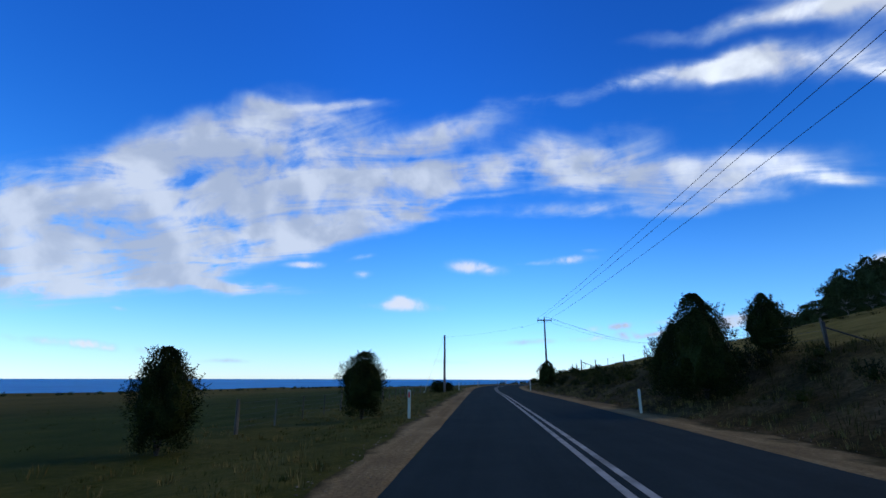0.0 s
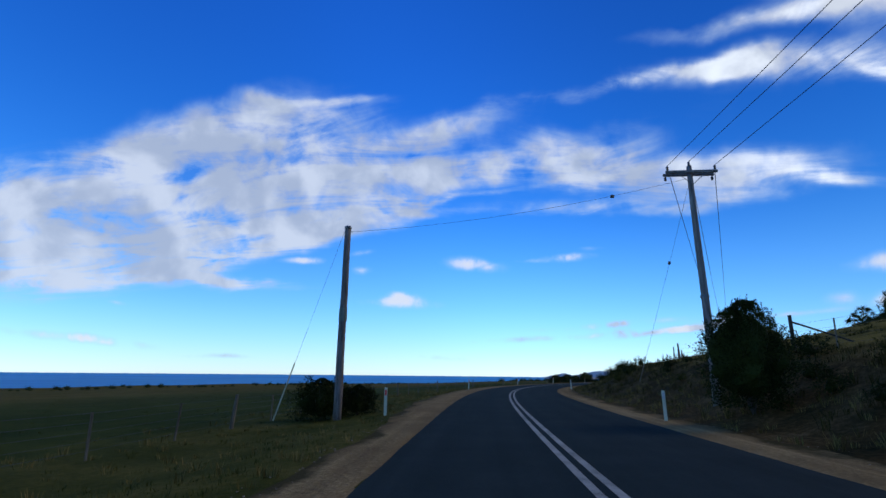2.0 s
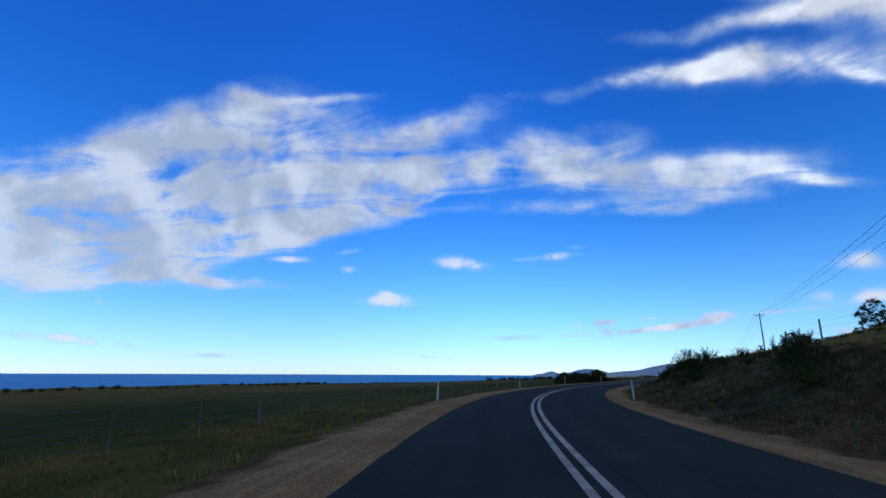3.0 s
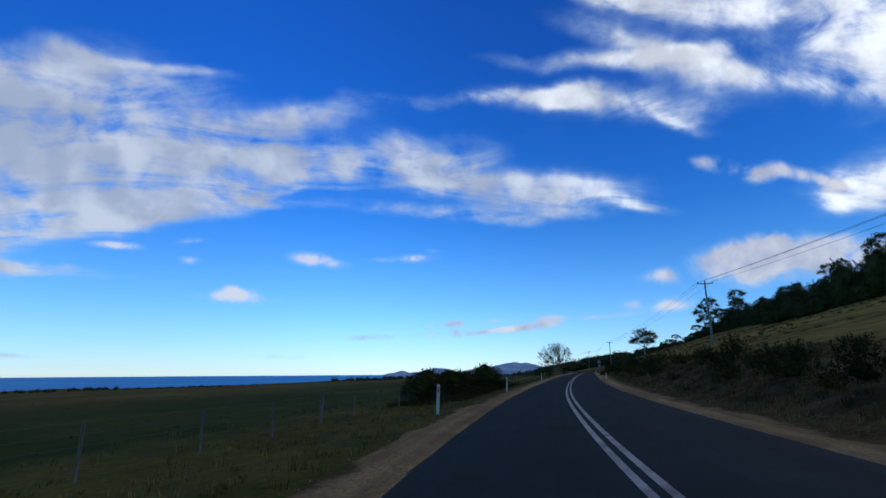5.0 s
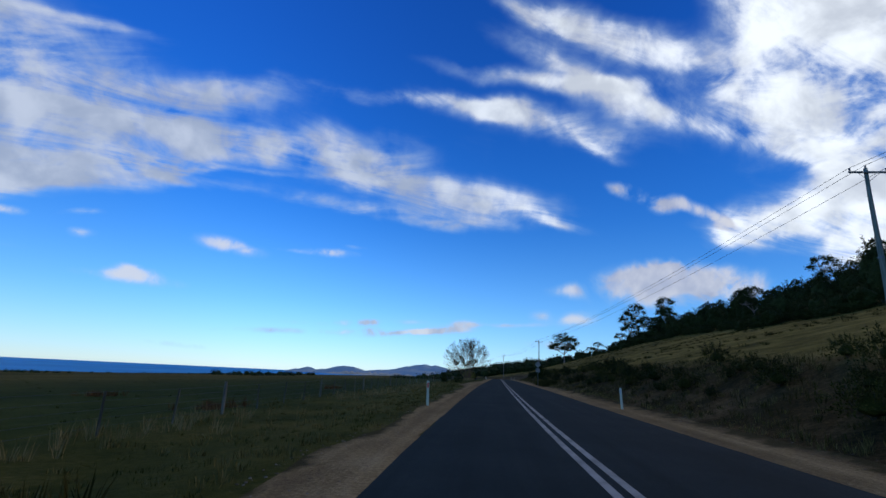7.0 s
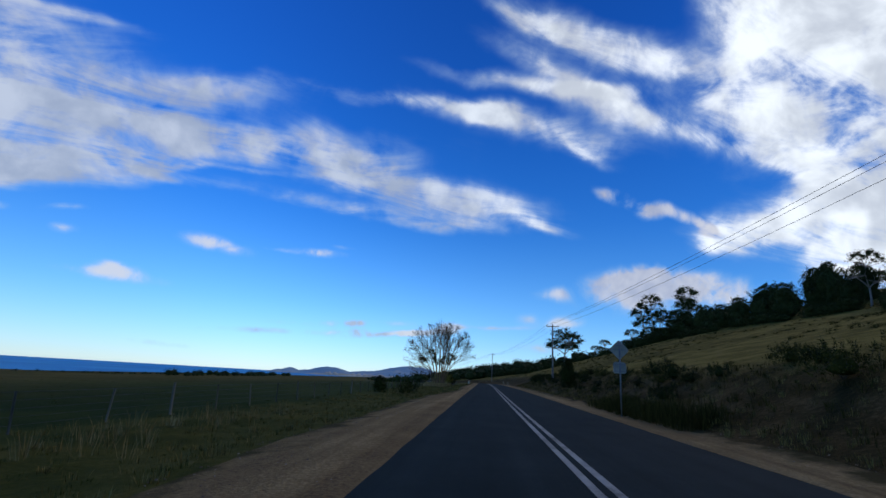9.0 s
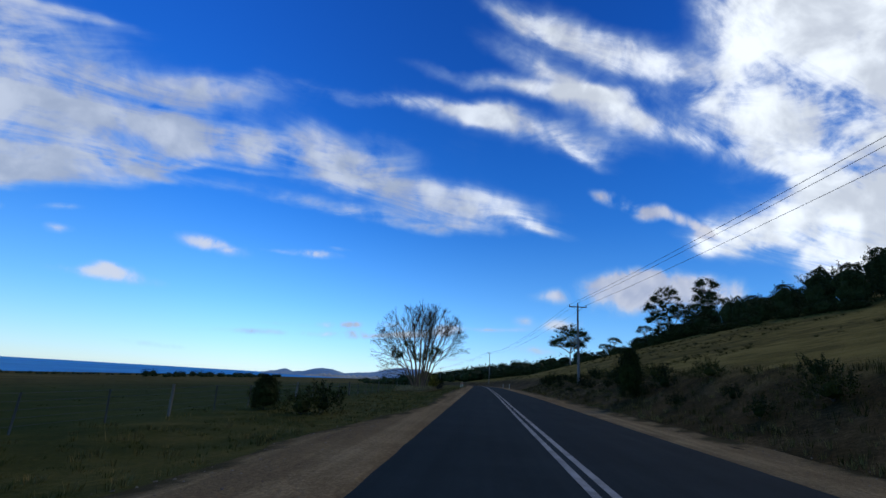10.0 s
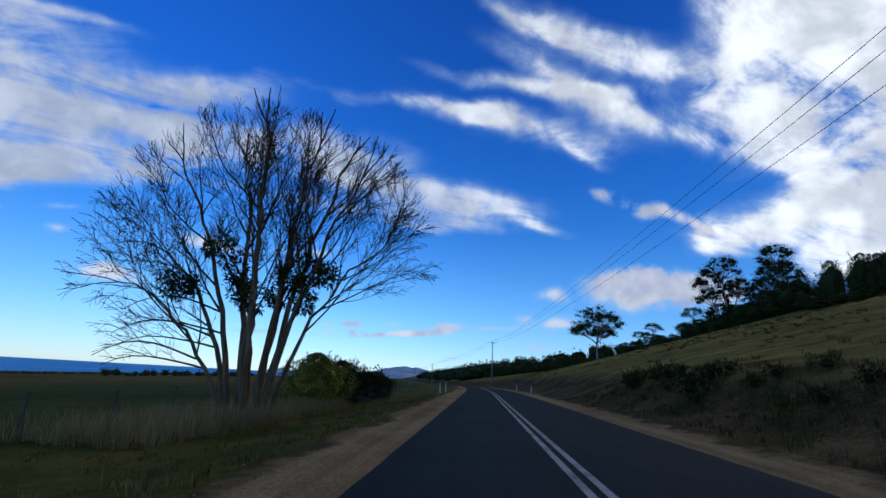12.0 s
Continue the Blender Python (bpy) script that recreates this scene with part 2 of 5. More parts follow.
# ---- materials ----
def surface(name, colours, scale=4.0, rough=0.9, bump=0.3, fine=40.0, metal=0.0, stretch=(1, 1, 1), spec=0.08, islands=0.0, objects=0.0, depth=0.02):
    """A material whose colour wanders between the given ones at two scales, with a fine relief."""
    m = bpy.data.materials.new(name)
    m.use_nodes = True
    nt = m.node_tree
    b = nt.nodes["Principled BSDF"]
    b.inputs["Roughness"].default_value, b.inputs["Metallic"].default_value, b.inputs["Specular IOR Level"].default_value = rough, metal, spec
    tc, mp = nt.nodes.new("ShaderNodeTexCoord"), nt.nodes.new("ShaderNodeMapping")
    mp.inputs["Scale"].default_value = stretch
    nt.links.new(tc.outputs["Object"], mp.inputs[0])
    n1, n2 = nt.nodes.new("ShaderNodeTexNoise"), nt.nodes.new("ShaderNodeTexNoise")
    for n, s, d in ((n1, scale, 5), (n2, fine, 4)):
        nt.links.new(mp.outputs[0], n.inputs["Vector"])
        n.inputs["Scale"].default_value, n.inputs["Detail"].default_value, n.inputs["Roughness"].default_value = s, d, 0.6
    add = nt.nodes.new("ShaderNodeMath")
    add.operation = "MULTIPLY_ADD"
    nt.links.new(n2.outputs["Fac"], add.inputs[0])
    add.inputs[1].default_value = 0.5
    half = nt.nodes.new("ShaderNodeMath")
    half.operation = "MULTIPLY_ADD"
    nt.links.new(n1.outputs["Fac"], half.inputs[0])
    half.inputs[1].default_value, half.inputs[2].default_value = 1.0, -0.25
    nt.links.new(half.outputs[0], add.inputs[2])
    fac = add.outputs[0]
    for amount, kind, socket in ((islands, "ShaderNodeNewGeometry", "Random Per Island"), (objects, "ShaderNodeObjectInfo", "Random")):
        if amount:
            r, k = nt.nodes.new(kind), nt.nodes.new("ShaderNodeMath")
            k.operation = "MULTIPLY_ADD"
            nt.links.new(r.outputs[socket], k.inputs[0])
            k.inputs[1].default_value = amount
            j = nt.nodes.new("ShaderNodeMath")
            j.operation = "ADD"
            nt.links.new(fac, j.inputs[0])
            j.inputs[1].default_value = -amount / 2
            nt.links.new(j.outputs[0], k.inputs[2])
            fac = k.outputs[0]
    ramp = nt.nodes.new("ShaderNodeValToRGB")
    nt.links.new(fac, ramp.inputs[0])
    e = ramp.color_ramp.elements
    e[0].position, e[0].color, e[1].position, e[1].color = 0.28, (*colours[0], 1), 0.72, (*colours[-1], 1)
    for k, c in enumerate(colours[1:-1]):
        e.new(0.28 + 0.44 * (k + 1) / (len(colours) - 1)).color = (*c, 1)
    nt.links.new(ramp.outputs[0], b.inputs["Base Color"])
    if bump:
        bn = nt.nodes.new("ShaderNodeBump")
        bn.inputs["Strength"].default_value, bn.inputs["Distance"].default_value = bump, depth
        nt.links.new(n2.outputs["Fac"], bn.inputs["Height"])
        nt.links.new(bn.outputs[0], b.inputs["Normal"])
    return m


stone = surface("stone", [(0.10, 0.072, 0.048), (0.17, 0.125, 0.085), (0.25, 0.20, 0.145)], 3, 0.9, 0.3, 30, islands=0.5, spec=0.1)
paint = surface("line_paint", [(0.13, 0.13, 0.105), (0.28, 0.275, 0.225), (0.37, 0.365, 0.30)], 1.6, 0.8, 0.4, 45, depth=0.006, spec=0.03)
wood_grey = surface("weathered_wood", [(0.10, 0.085, 0.07), (0.20, 0.175, 0.15), (0.30, 0.27, 0.235)], 3.0, 0.9, 0.6, 18, stretch=(6, 6, 0.5), objects=0.15)
wood_fence = surface("grey_fence_wood", [(0.075, 0.064, 0.045), (0.135, 0.116, 0.085), (0.22, 0.19, 0.14)], 3.0, 0.9, 0.5, 18, stretch=(6, 6, 0.5), objects=0.25, spec=0.05)
wood_green = surface("treated_wood", [(0.10, 0.12, 0.09), (0.17, 0.19, 0.15), (0.25, 0.26, 0.21)], 3.0, 0.9, 0.5, 18, stretch=(6, 6, 0.5))
steel = surface("galvanised_steel", [(0.13, 0.135, 0.135), (0.22, 0.225, 0.225)], 6, 0.5, 0.1, 50, metal=0.7)
sheet_back = surface("sign_back_metal", [(0.18, 0.175, 0.14), (0.25, 0.24, 0.19), (0.33, 0.31, 0.25)], 2.2, 0.7, 0.1, 30)
wire_metal = surface("wire_metal", [(0.05, 0.05, 0.055), (0.09, 0.09, 0.10)], 5, 0.6, 0, 30, metal=0.3)
porcelain = surface("insulator_glaze", [(0.10, 0.07, 0.06), (0.16, 0.12, 0.10)], 8, 0.25, 0, 30, spec=0.5)
post_white = surface("white_post_plastic", [(0.42, 0.40, 0.28), (0.56, 0.54, 0.38), (0.66, 0.64, 0.46)], 2.5, 0.7, 0.1, 30, objects=0.15)
red = surface("red_reflector", [(0.6, 0.02, 0.015), (0.8, 0.04, 0.03)], 30, 0.25, 0.2, 200, spec=0.6)
pale_reflector = surface("pale_reflector", [(0.30, 0.31, 0.33), (0.45, 0.46, 0.48)], 30, 0.3, 0.2, 200, spec=0.6)
leaf_dark = surface("dark_leaves", [(0.010, 0.0135, 0.003), (0.019, 0.025, 0.005), (0.036, 0.042, 0.009)], 1.2, 0.7, 0, 20, islands=0.3, objects=0.2, spec=0.03)
leaf_olive = surface("olive_leaves", [(0.022, 0.023, 0.005), (0.042, 0.041, 0.008), (0.08, 0.068, 0.014)], 1.0, 0.8, 0, 20, islands=0.3, objects=0.2, spec=0.02)
leaf_gum = surface("gum_leaves", [(0.016, 0.022, 0.006), (0.030, 0.038, 0.010), (0.052, 0.060, 0.018)], 0.5, 0.7, 0, 8, islands=0.3, objects=0.15, spec=0.03)
bark_gum = surface("pale_gum_bark", [(0.12, 0.10, 0.08), (0.24, 0.20, 0.165), (0.36, 0.31, 0.26)], 1.2, 0.85, 0.3, 12, stretch=(3, 3, 0.6))
bark_bare = surface("bare_bark", [(0.065, 0.039, 0.021), (0.17, 0.10, 0.052), (0.33, 0.20, 0.105)], 1.1, 0.85, 0.4, 14, stretch=(4, 4, 0.5))
pale_straw = surface("pale_straw", [(0.17, 0.115, 0.042), (0.28, 0.195, 0.075), (0.40, 0.29, 0.12)], 0.25, 0.95, 0, 6, islands=0.5, spec=0.03)
bark_dark = surface("dark_bark", [(0.04, 0.032, 0.026), (0.08, 0.066, 0.052)], 3, 0.9, 0.4, 14, stretch=(3, 3, 0.6))
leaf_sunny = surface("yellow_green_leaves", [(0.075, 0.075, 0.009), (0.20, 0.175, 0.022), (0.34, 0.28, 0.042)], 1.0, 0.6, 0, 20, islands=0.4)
twig_bare = surface("bare_twigs", [(0.036, 0.024, 0.015), (0.070, 0.046, 0.028), (0.115, 0.076, 0.045)], 1.1, 0.9, 0, 14)
dead_twig = surface("dead_twigs", [(0.05, 0.04, 0.033), (0.10, 0.08, 0.066), (0.15, 0.125, 0.105)], 2, 0.9, 0, 12, islands=0.4)
straw = surface("dry_grass", [(0.065, 0.049, 0.0135), (0.13, 0.098, 0.028), (0.235, 0.175, 0.056)], 0.25, 0.95, 0, 6, islands=0.5, spec=0.03)
rust_weed = surface("dried_dock", [(0.06, 0.028, 0.011), (0.11, 0.052, 0.02), (0.17, 0.085, 0.034)], 0.25, 0.95, 0, 6, islands=0.5, spec=0.02)
greenblade = surface("green_grass", [(0.030, 0.036, 0.005), (0.055, 0.058, 0.010), (0.095, 0.085, 0.020)], 0.25, 0.9, 0, 6, islands=0.5, spec=0.1)
tussock_mat = surface("tussock", [(0.022, 0.0205, 0.0045), (0.041, 0.035, 0.008), (0.072, 0.057, 0.014)], 0.2, 1.0, 0, 6, islands=0.5, spec=0.02)
# distance haze over the hills is mixed into these base colours
hazed_hill_mat = surface("far_hills_with_haze", [(0.20, 0.31, 0.36), (0.25, 0.36, 0.40), (0.44, 0.46, 0.40)], 0.004, 1.0, 0, 0.02, spec=0)

shore_mat = surface("far_shore", [(0.26, 0.27, 0.22), (0.50, 0.44, 0.32), (0.68, 0.60, 0.44)], 0.012, 1.0, 0, 0.05, spec=0)


def sea_material():
    m = surface("sea_water", [(0.018, 0.23, 0.44), (0.028, 0.29, 0.53), (0.05, 0.35, 0.58)], 0.004, 0.6, 0.35, 0.25, stretch=(1, 1, 1), spec=0.06, depth=0.5)
    return m


def ground_material():
    """Paddock, verge and bare earth, by how far a place lies from the road (kept in the mesh as 'across')."""
    m = bpy.data.materials.new("farmland")
    m.use_nodes = True
    nt = m.node_tree
    b = nt.nodes["Principled BSDF"]
    b.inputs["Roughness"].default_value, b.inputs["Specular IOR Level"].default_value = 1.0, 0.02
    at, tc = nt.nodes.new("ShaderNodeAttribute"), nt.nodes.new("ShaderNodeTexCoord")
    at.attribute_name = "across"

    def noise_of(scale, detail=5, rough=0.6):
        n = nt.nodes.new("ShaderNodeTexNoise")
        nt.links.new(tc.outputs["Object"], n.inputs["Vector"])
        n.inputs["Scale"].default_value, n.inputs["Detail"].default_value, n.inputs["Roughness"].default_value = scale, detail, rough
        return n.outputs["Fac"]

    def ramp(v, *stops):
        r = nt.nodes.new("ShaderNodeValToRGB")
        nt.links.new(v, r.inputs[0])
        e = r.color_ramp.elements
        e[0].position, e[0].color, e[1].position, e[1].color = stops[0][0], (*stops[0][1], 1), stops[-1][0], (*stops[-1][1], 1)
        for p, c in stops[1:-1]:
            e.new(p).color = (*c, 1)
        return r.outputs[0]

    def mix(f, a, c):
        n = nt.nodes.new("ShaderNodeMix")
        n.data_type = "RGBA"
        for k, v in ((0, f), (6, a), (7, c)):
            nt.links.new(v, n.inputs[k])
        return n.outputs[2]

    def span(v, lo, hi):
        n = nt.nodes.new("ShaderNodeMapRange")
        n.interpolation_type = "SMOOTHSTEP"
        nt.links.new(v, n.inputs[0])
        n.inputs[1].default_value, n.inputs[2].default_value = lo, hi
        return n.outputs[0]

    def calc(op, a, c):
        n = nt.nodes.new("ShaderNodeMath")
        n.operation = op
        for k, v in enumerate((a, c)):
            if isinstance(v, bpy.types.NodeSocket):
                nt.links.new(v, n.inputs[k])
            else:
                n.inputs[k].default_value = v
        return n.outputs[0]

    coarse, mid, small = noise_of(0.03), noise_of(0.35, 6), noise_of(6.0, 6, 0.7)
    blend = calc("ADD", calc("MULTIPLY", coarse, 0.5), calc("ADD", calc("MULTIPLY", mid, 0.3), calc("MULTIPLY", small, 0.2)))
    lush = ramp(blend, (0.40, (0.0176, 0.0284, 0.0031)), (0.5, (0.0320, 0.0421, 0.0051)), (0.60, (0.0572, 0.0605, 0.0087)))
    paddock = ramp(blend, (0.40, (0.0517, 0.0433, 0.0067)), (0.5, (0.0879, 0.0673, 0.0120)), (0.60, (0.1289, 0.0962, 0.0201)))
    verge = ramp(calc("ADD", calc("MULTIPLY", mid, 0.55), calc("MULTIPLY", small, 0.45)), (0.35, (0.0266, 0.0336, 0.0045)), (0.48, (0.0552, 0.0528, 0.0080)), (0.62, (0.1075, 0.0844, 0.0176)))
    hill = ramp(calc("ADD", calc("MULTIPLY", coarse, 0.35), calc("ADD", calc("MULTIPLY", mid, 0.4), calc("MULTIPLY", small, 0.25))), (0.42, (0.0502, 0.0411, 0.0068)), (0.5, (0.1254, 0.0944, 0.0173)), (0.58, (0.2006, 0.1425, 0.0309)))
    bank = ramp(calc("ADD", calc("MULTIPLY", mid, 0.55), calc("MULTIPLY", small, 0.45)), (0.38, (0.0175, 0.0150, 0.0046)), (0.5, (0.0525, 0.0348, 0.0119)), (0.62, (0.1225, 0.0792, 0.0324)))
    ragged = calc("ADD", at.outputs["Fac"], calc("MULTIPLY", calc("SUBTRACT", mid, 0.5), 5.0))
    far_off = calc("ADD", at.outputs["Fac"], calc("MULTIPLY", calc("SUBTRACT", coarse, 0.5), 60.0))
    left = mix(span(ragged, -14.0, -9.5), mix(span(far_off, -70.0, -25.0), paddock, lush), verge)
    right = mix(span(ragged, 9.0, 15.0), bank, hill)
    nt.links.new(mix(span(at.outputs["Fac"], -0.5, 0.5), left, right), b.inputs["Base Color"])
    bn = nt.nodes.new("ShaderNodeBump")
    bn.inputs["Strength"].default_value, bn.inputs["Distance"].default_value = 0.7, 0.12
    nt.links.new(calc("ADD", small, calc("MULTIPLY", mid, 2.0)), bn.inputs["Height"])
    nt.links.new(bn.outputs[0], b.inputs["Normal"])
    return m


def lane_material(name, colours, rough, spec, streak, grain, bump, depth, edge=None):
    """Asphalt or gravel: patches, fine grain, and streaks that run along the road (from 'across' and 'along' in the mesh). edge: a second colour that creeps in over the outer rim."""
    m = bpy.data.materials.new(name)
    m.use_nodes = True
    nt = m.node_tree
    b = nt.nodes["Principled BSDF"]
    b.inputs["Roughness"].default_value, b.inputs["Specular IOR Level"].default_value = rough, spec
    ax, al, rim, tc = (nt.nodes.new(k) for k in ("ShaderNodeAttribute", "ShaderNodeAttribute", "ShaderNodeAttribute", "ShaderNodeTexCoord"))
    ax.attribute_name, al.attribute_name, rim.attribute_name = "across", "along", "rim"

    def calc(op, a, c):
        n = nt.nodes.new("ShaderNodeMath")
        n.operation = op
        for k, v in enumerate((a, c)):
            if isinstance(v, bpy.types.NodeSocket):
                nt.links.new(v, n.inputs[k])
            else:
                n.inputs[k].default_value = v
        return n.outputs[0]

    flow = nt.nodes.new("ShaderNodeCombineXYZ")
    nt.links.new(calc("MULTIPLY", ax.outputs["Fac"], 1.6), flow.inputs[0])
    nt.links.new(calc("MULTIPLY", al.outputs["Fac"], 0.035), flow.inputs[1])

    def noise_of(vector, scale, detail):
        n = nt.nodes.new("ShaderNodeTexNoise")
        nt.links.new(vector, n.inputs["Vector"])
        n.inputs["Scale"].default_value, n.inputs["Detail"].default_value, n.inputs["Roughness"].default_value = scale, detail, 0.62
        return n.outputs["Fac"]

    long_marks, patch, small = noise_of(flow.outputs[0], 1.0, 5), noise_of(tc.outputs["Object"], 0.5, 5), noise_of(tc.outputs["Object"], grain, 5)
    fac = calc("ADD", calc("MULTIPLY", long_marks, streak), calc("ADD", calc("MULTIPLY", patch, 0.65 - streak), calc("MULTIPLY", small, 0.35)))
    ramp = nt.nodes.new("ShaderNodeValToRGB")
    nt.links.new(fac, ramp.inputs[0])
    e = ramp.color_ramp.elements
    e[0].position, e[0].color, e[1].position, e[1].color = 0.36, (*colours[0], 1), 0.64, (*colours[2], 1)
    e.new(0.5).color = (*colours[1], 1)
    out = ramp.outputs[0]
    if edge:
        mx, r2 = nt.nodes.new("ShaderNodeMix"), nt.nodes.new("ShaderNodeValToRGB")
        mx.data_type = "RGBA"
        nt.links.new(calc("ADD", rim.outputs["Fac"], calc("MULTIPLY", calc("SUBTRACT", patch, 0.5), 1.6)), r2.inputs[0])
        r2.color_ramp.elements[0].position, r2.color_ramp.elements[1].position = 0.78, 1.0
        nt.links.new(r2.outputs[0], mx.inputs[0])
        nt.links.new(out, mx.inputs[6])
        mx.inputs[7].default_value = (*edge, 1)
        out = mx.outputs[2]
    nt.links.new(out, b.inputs["Base Color"])
    bn = nt.nodes.new("ShaderNodeBump")
    bn.inputs["Strength"].default_value, bn.inputs["Distance"].default_value = bump, depth
    nt.links.new(calc("ADD", small, calc("MULTIPLY", long_marks, 1.5 if edge else 0.1)), bn.inputs["Height"])
    nt.links.new(bn.outputs[0], b.inputs["Normal"])
    return m


asphalt = lane_material("asphalt", [(0.0120, 0.0195, 0.0185), (0.0178, 0.0275, 0.0260), (0.026, 0.038, 0.0355)], 0.95, 0.02, 0.35, 30, 0.5, 0.012)
gravel = lane_material("gravel", [(0.1, 0.064, 0.03), (0.215, 0.143, 0.06), (0.38, 0.268, 0.12)], 1.0, 0.01, 0.4, 14, 0.9, 0.06, (0.06, 0.046, 0.018))


# ---- the line of the road ----
TURNS = [(-229, -1.1), (0, -1.1), (50.9, -1.2), (63.7, -1.7), (76.4, -2.4), (89.1, -4.6), (101.8, -9.4), (114.6, -16.2), (127.3, -21.2), (140, -24.9), (152.8, -27.3), (165.5, -29.0),
         (178.2, -29.9), (203.7, -30.5), (229.1, -30.9), (305.5, -31.4), (356.4, -31.4), (432.8, -25.0), (534.7, -21.0), (1600, -21.0)]
RISE = [(-200, 0.1), (0, 0.08), (38, -0.03), (60, -0.22), (115, -0.25), (165, -0.25), (185, -0.17), (230, 0.2), (306, 0.5), (360, 0.55), (390, 0.55), (430, 0.3), (480, -0.4), (560, -1.5), (700, -3.0), (1600, -4)]
LINE_S = np.arange(-230.0, 1600.0, 0.5)
bell = np.hanning(43)[1:-1]
turn = np.convolve(np.pad(np.radians(np.interp(LINE_S, *zip(*TURNS))), 20, "edge"), bell / bell.sum(), "valid")
rise = np.convolve(np.pad(np.interp(LINE_S, *zip(*RISE)), 20, "edge"), bell / bell.sum(), "valid")
LINE_X, LINE_Y = np.cumsum(-np.sin(turn)) * 0.5, np.cumsum(np.cos(turn)) * 0.5
zero = int(np.searchsorted(LINE_S, 0))
LINE_X, LINE_Y = LINE_X - LINE_X[zero], LINE_Y - LINE_Y[zero]
MIDDLE = [(-230, 1.82), (15, 1.82), (45, 1.6), (75, 1.3), (100, 1.3), (125, 1.5), (145, 1.85), (165, 1.85), (190, 1.65), (300, 1.62), (345, 1.3), (380, 1.1), (1600, 1.1)]
middle = np.convolve(np.pad(np.interp(LINE_S, *zip(*MIDDLE)), 20, "edge"), bell / bell.sum(), "valid")  # how far right of the driven line the road's middle lies
LEFT, RIGHT = -3.1, 3.7  # the asphalt's edges


def on(s, d, z=0.0):
    """A place s metres along the road, d metres right of its middle and z above its level there."""
    a, e = np.interp(s, LINE_S, turn), d + np.interp(s, LINE_S, middle)
    return Vector((np.interp(s, LINE_S, LINE_X) + e * math.cos(a), np.interp(s, LINE_S, LINE_Y) + e * math.sin(a), np.interp(s, LINE_S, rise) + z))


def heading(s):
    return float(np.interp(s, LINE_S, turn))


def smooth(a, b, v):
    v = min(max((v - a) / (b - a), 0.0), 1.0)
    return v * v * (3 - 2 * v)


def rough_at(s, d, size, seed=0.0):
    return noise.noise(Vector((s / size, d / size, seed)))


def shoulder(s, sign):
    """How far the gravel reaches on one side."""
    if sign < 0:
        w = 4.25 + 0.9 * smooth(62, 80, s) * (1 - smooth(100, 125, s)) + 1.5 * smooth(225, 240, s) * (1 - smooth(262, 280, s)) + 0.5 * smooth(285, 300, s) - 0.3 * smooth(20, 0, s)
        return -(w + 0.35 * rough_at(s, 0, 4.2, 3.1) + 0.2 * rough_at(s, 0, 1.6, 4.1) + 0.12 * rough_at(s, 0, 0.6, 7.7))
    return 5.15 + 0.5 * smooth(140, 190, s) + 0.3 * rough_at(s, 0, 3.0, 5.1) + 0.12 * rough_at(s, 0, 0.7, 9.9)


def land(s, d):
    """The height of the ground over the road's level."""
    if d < -4.2:
        z = -0.012 - 0.45 * smooth(-4.2, -8.5, d) - 0.5 * smooth(-8, -22, d) - 0.032 * max(-22 - d, 0) + 0.0
        z += 0.07 * rough_at(s, d, 2.5) * smooth(-5, -8, d) + 0.9 * rough_at(s, d, 60, 2.0) * smooth(-40, -120, d)
        if d < -300:
            z = z * (1 - smooth(-300, -420, d)) - 24 * smooth(-330, -430, d)
        return z
    if d < 4.9:
        return -0.07 if LEFT - 0.15 < d < RIGHT + 0.15 else -0.012
    steep = 0.185 + 0.07 * (1 - smooth(20, 90, s)) + (0.075 * smooth(110, 190, s) + 0.035 * smooth(300, 380, s)) * (1 - 0.85 * smooth(420, 478, s))
    z = 1.9 * smooth(4.9, 11.5, d) + steep * max(d - 9.0, 0)
    z += 0.12 * rough_at(s, d, 1.8) * smooth(5.2, 6.5, d) + 0.5 * rough_at(s, d, 25, 4.0) * smooth(20, 50, d)
    return z


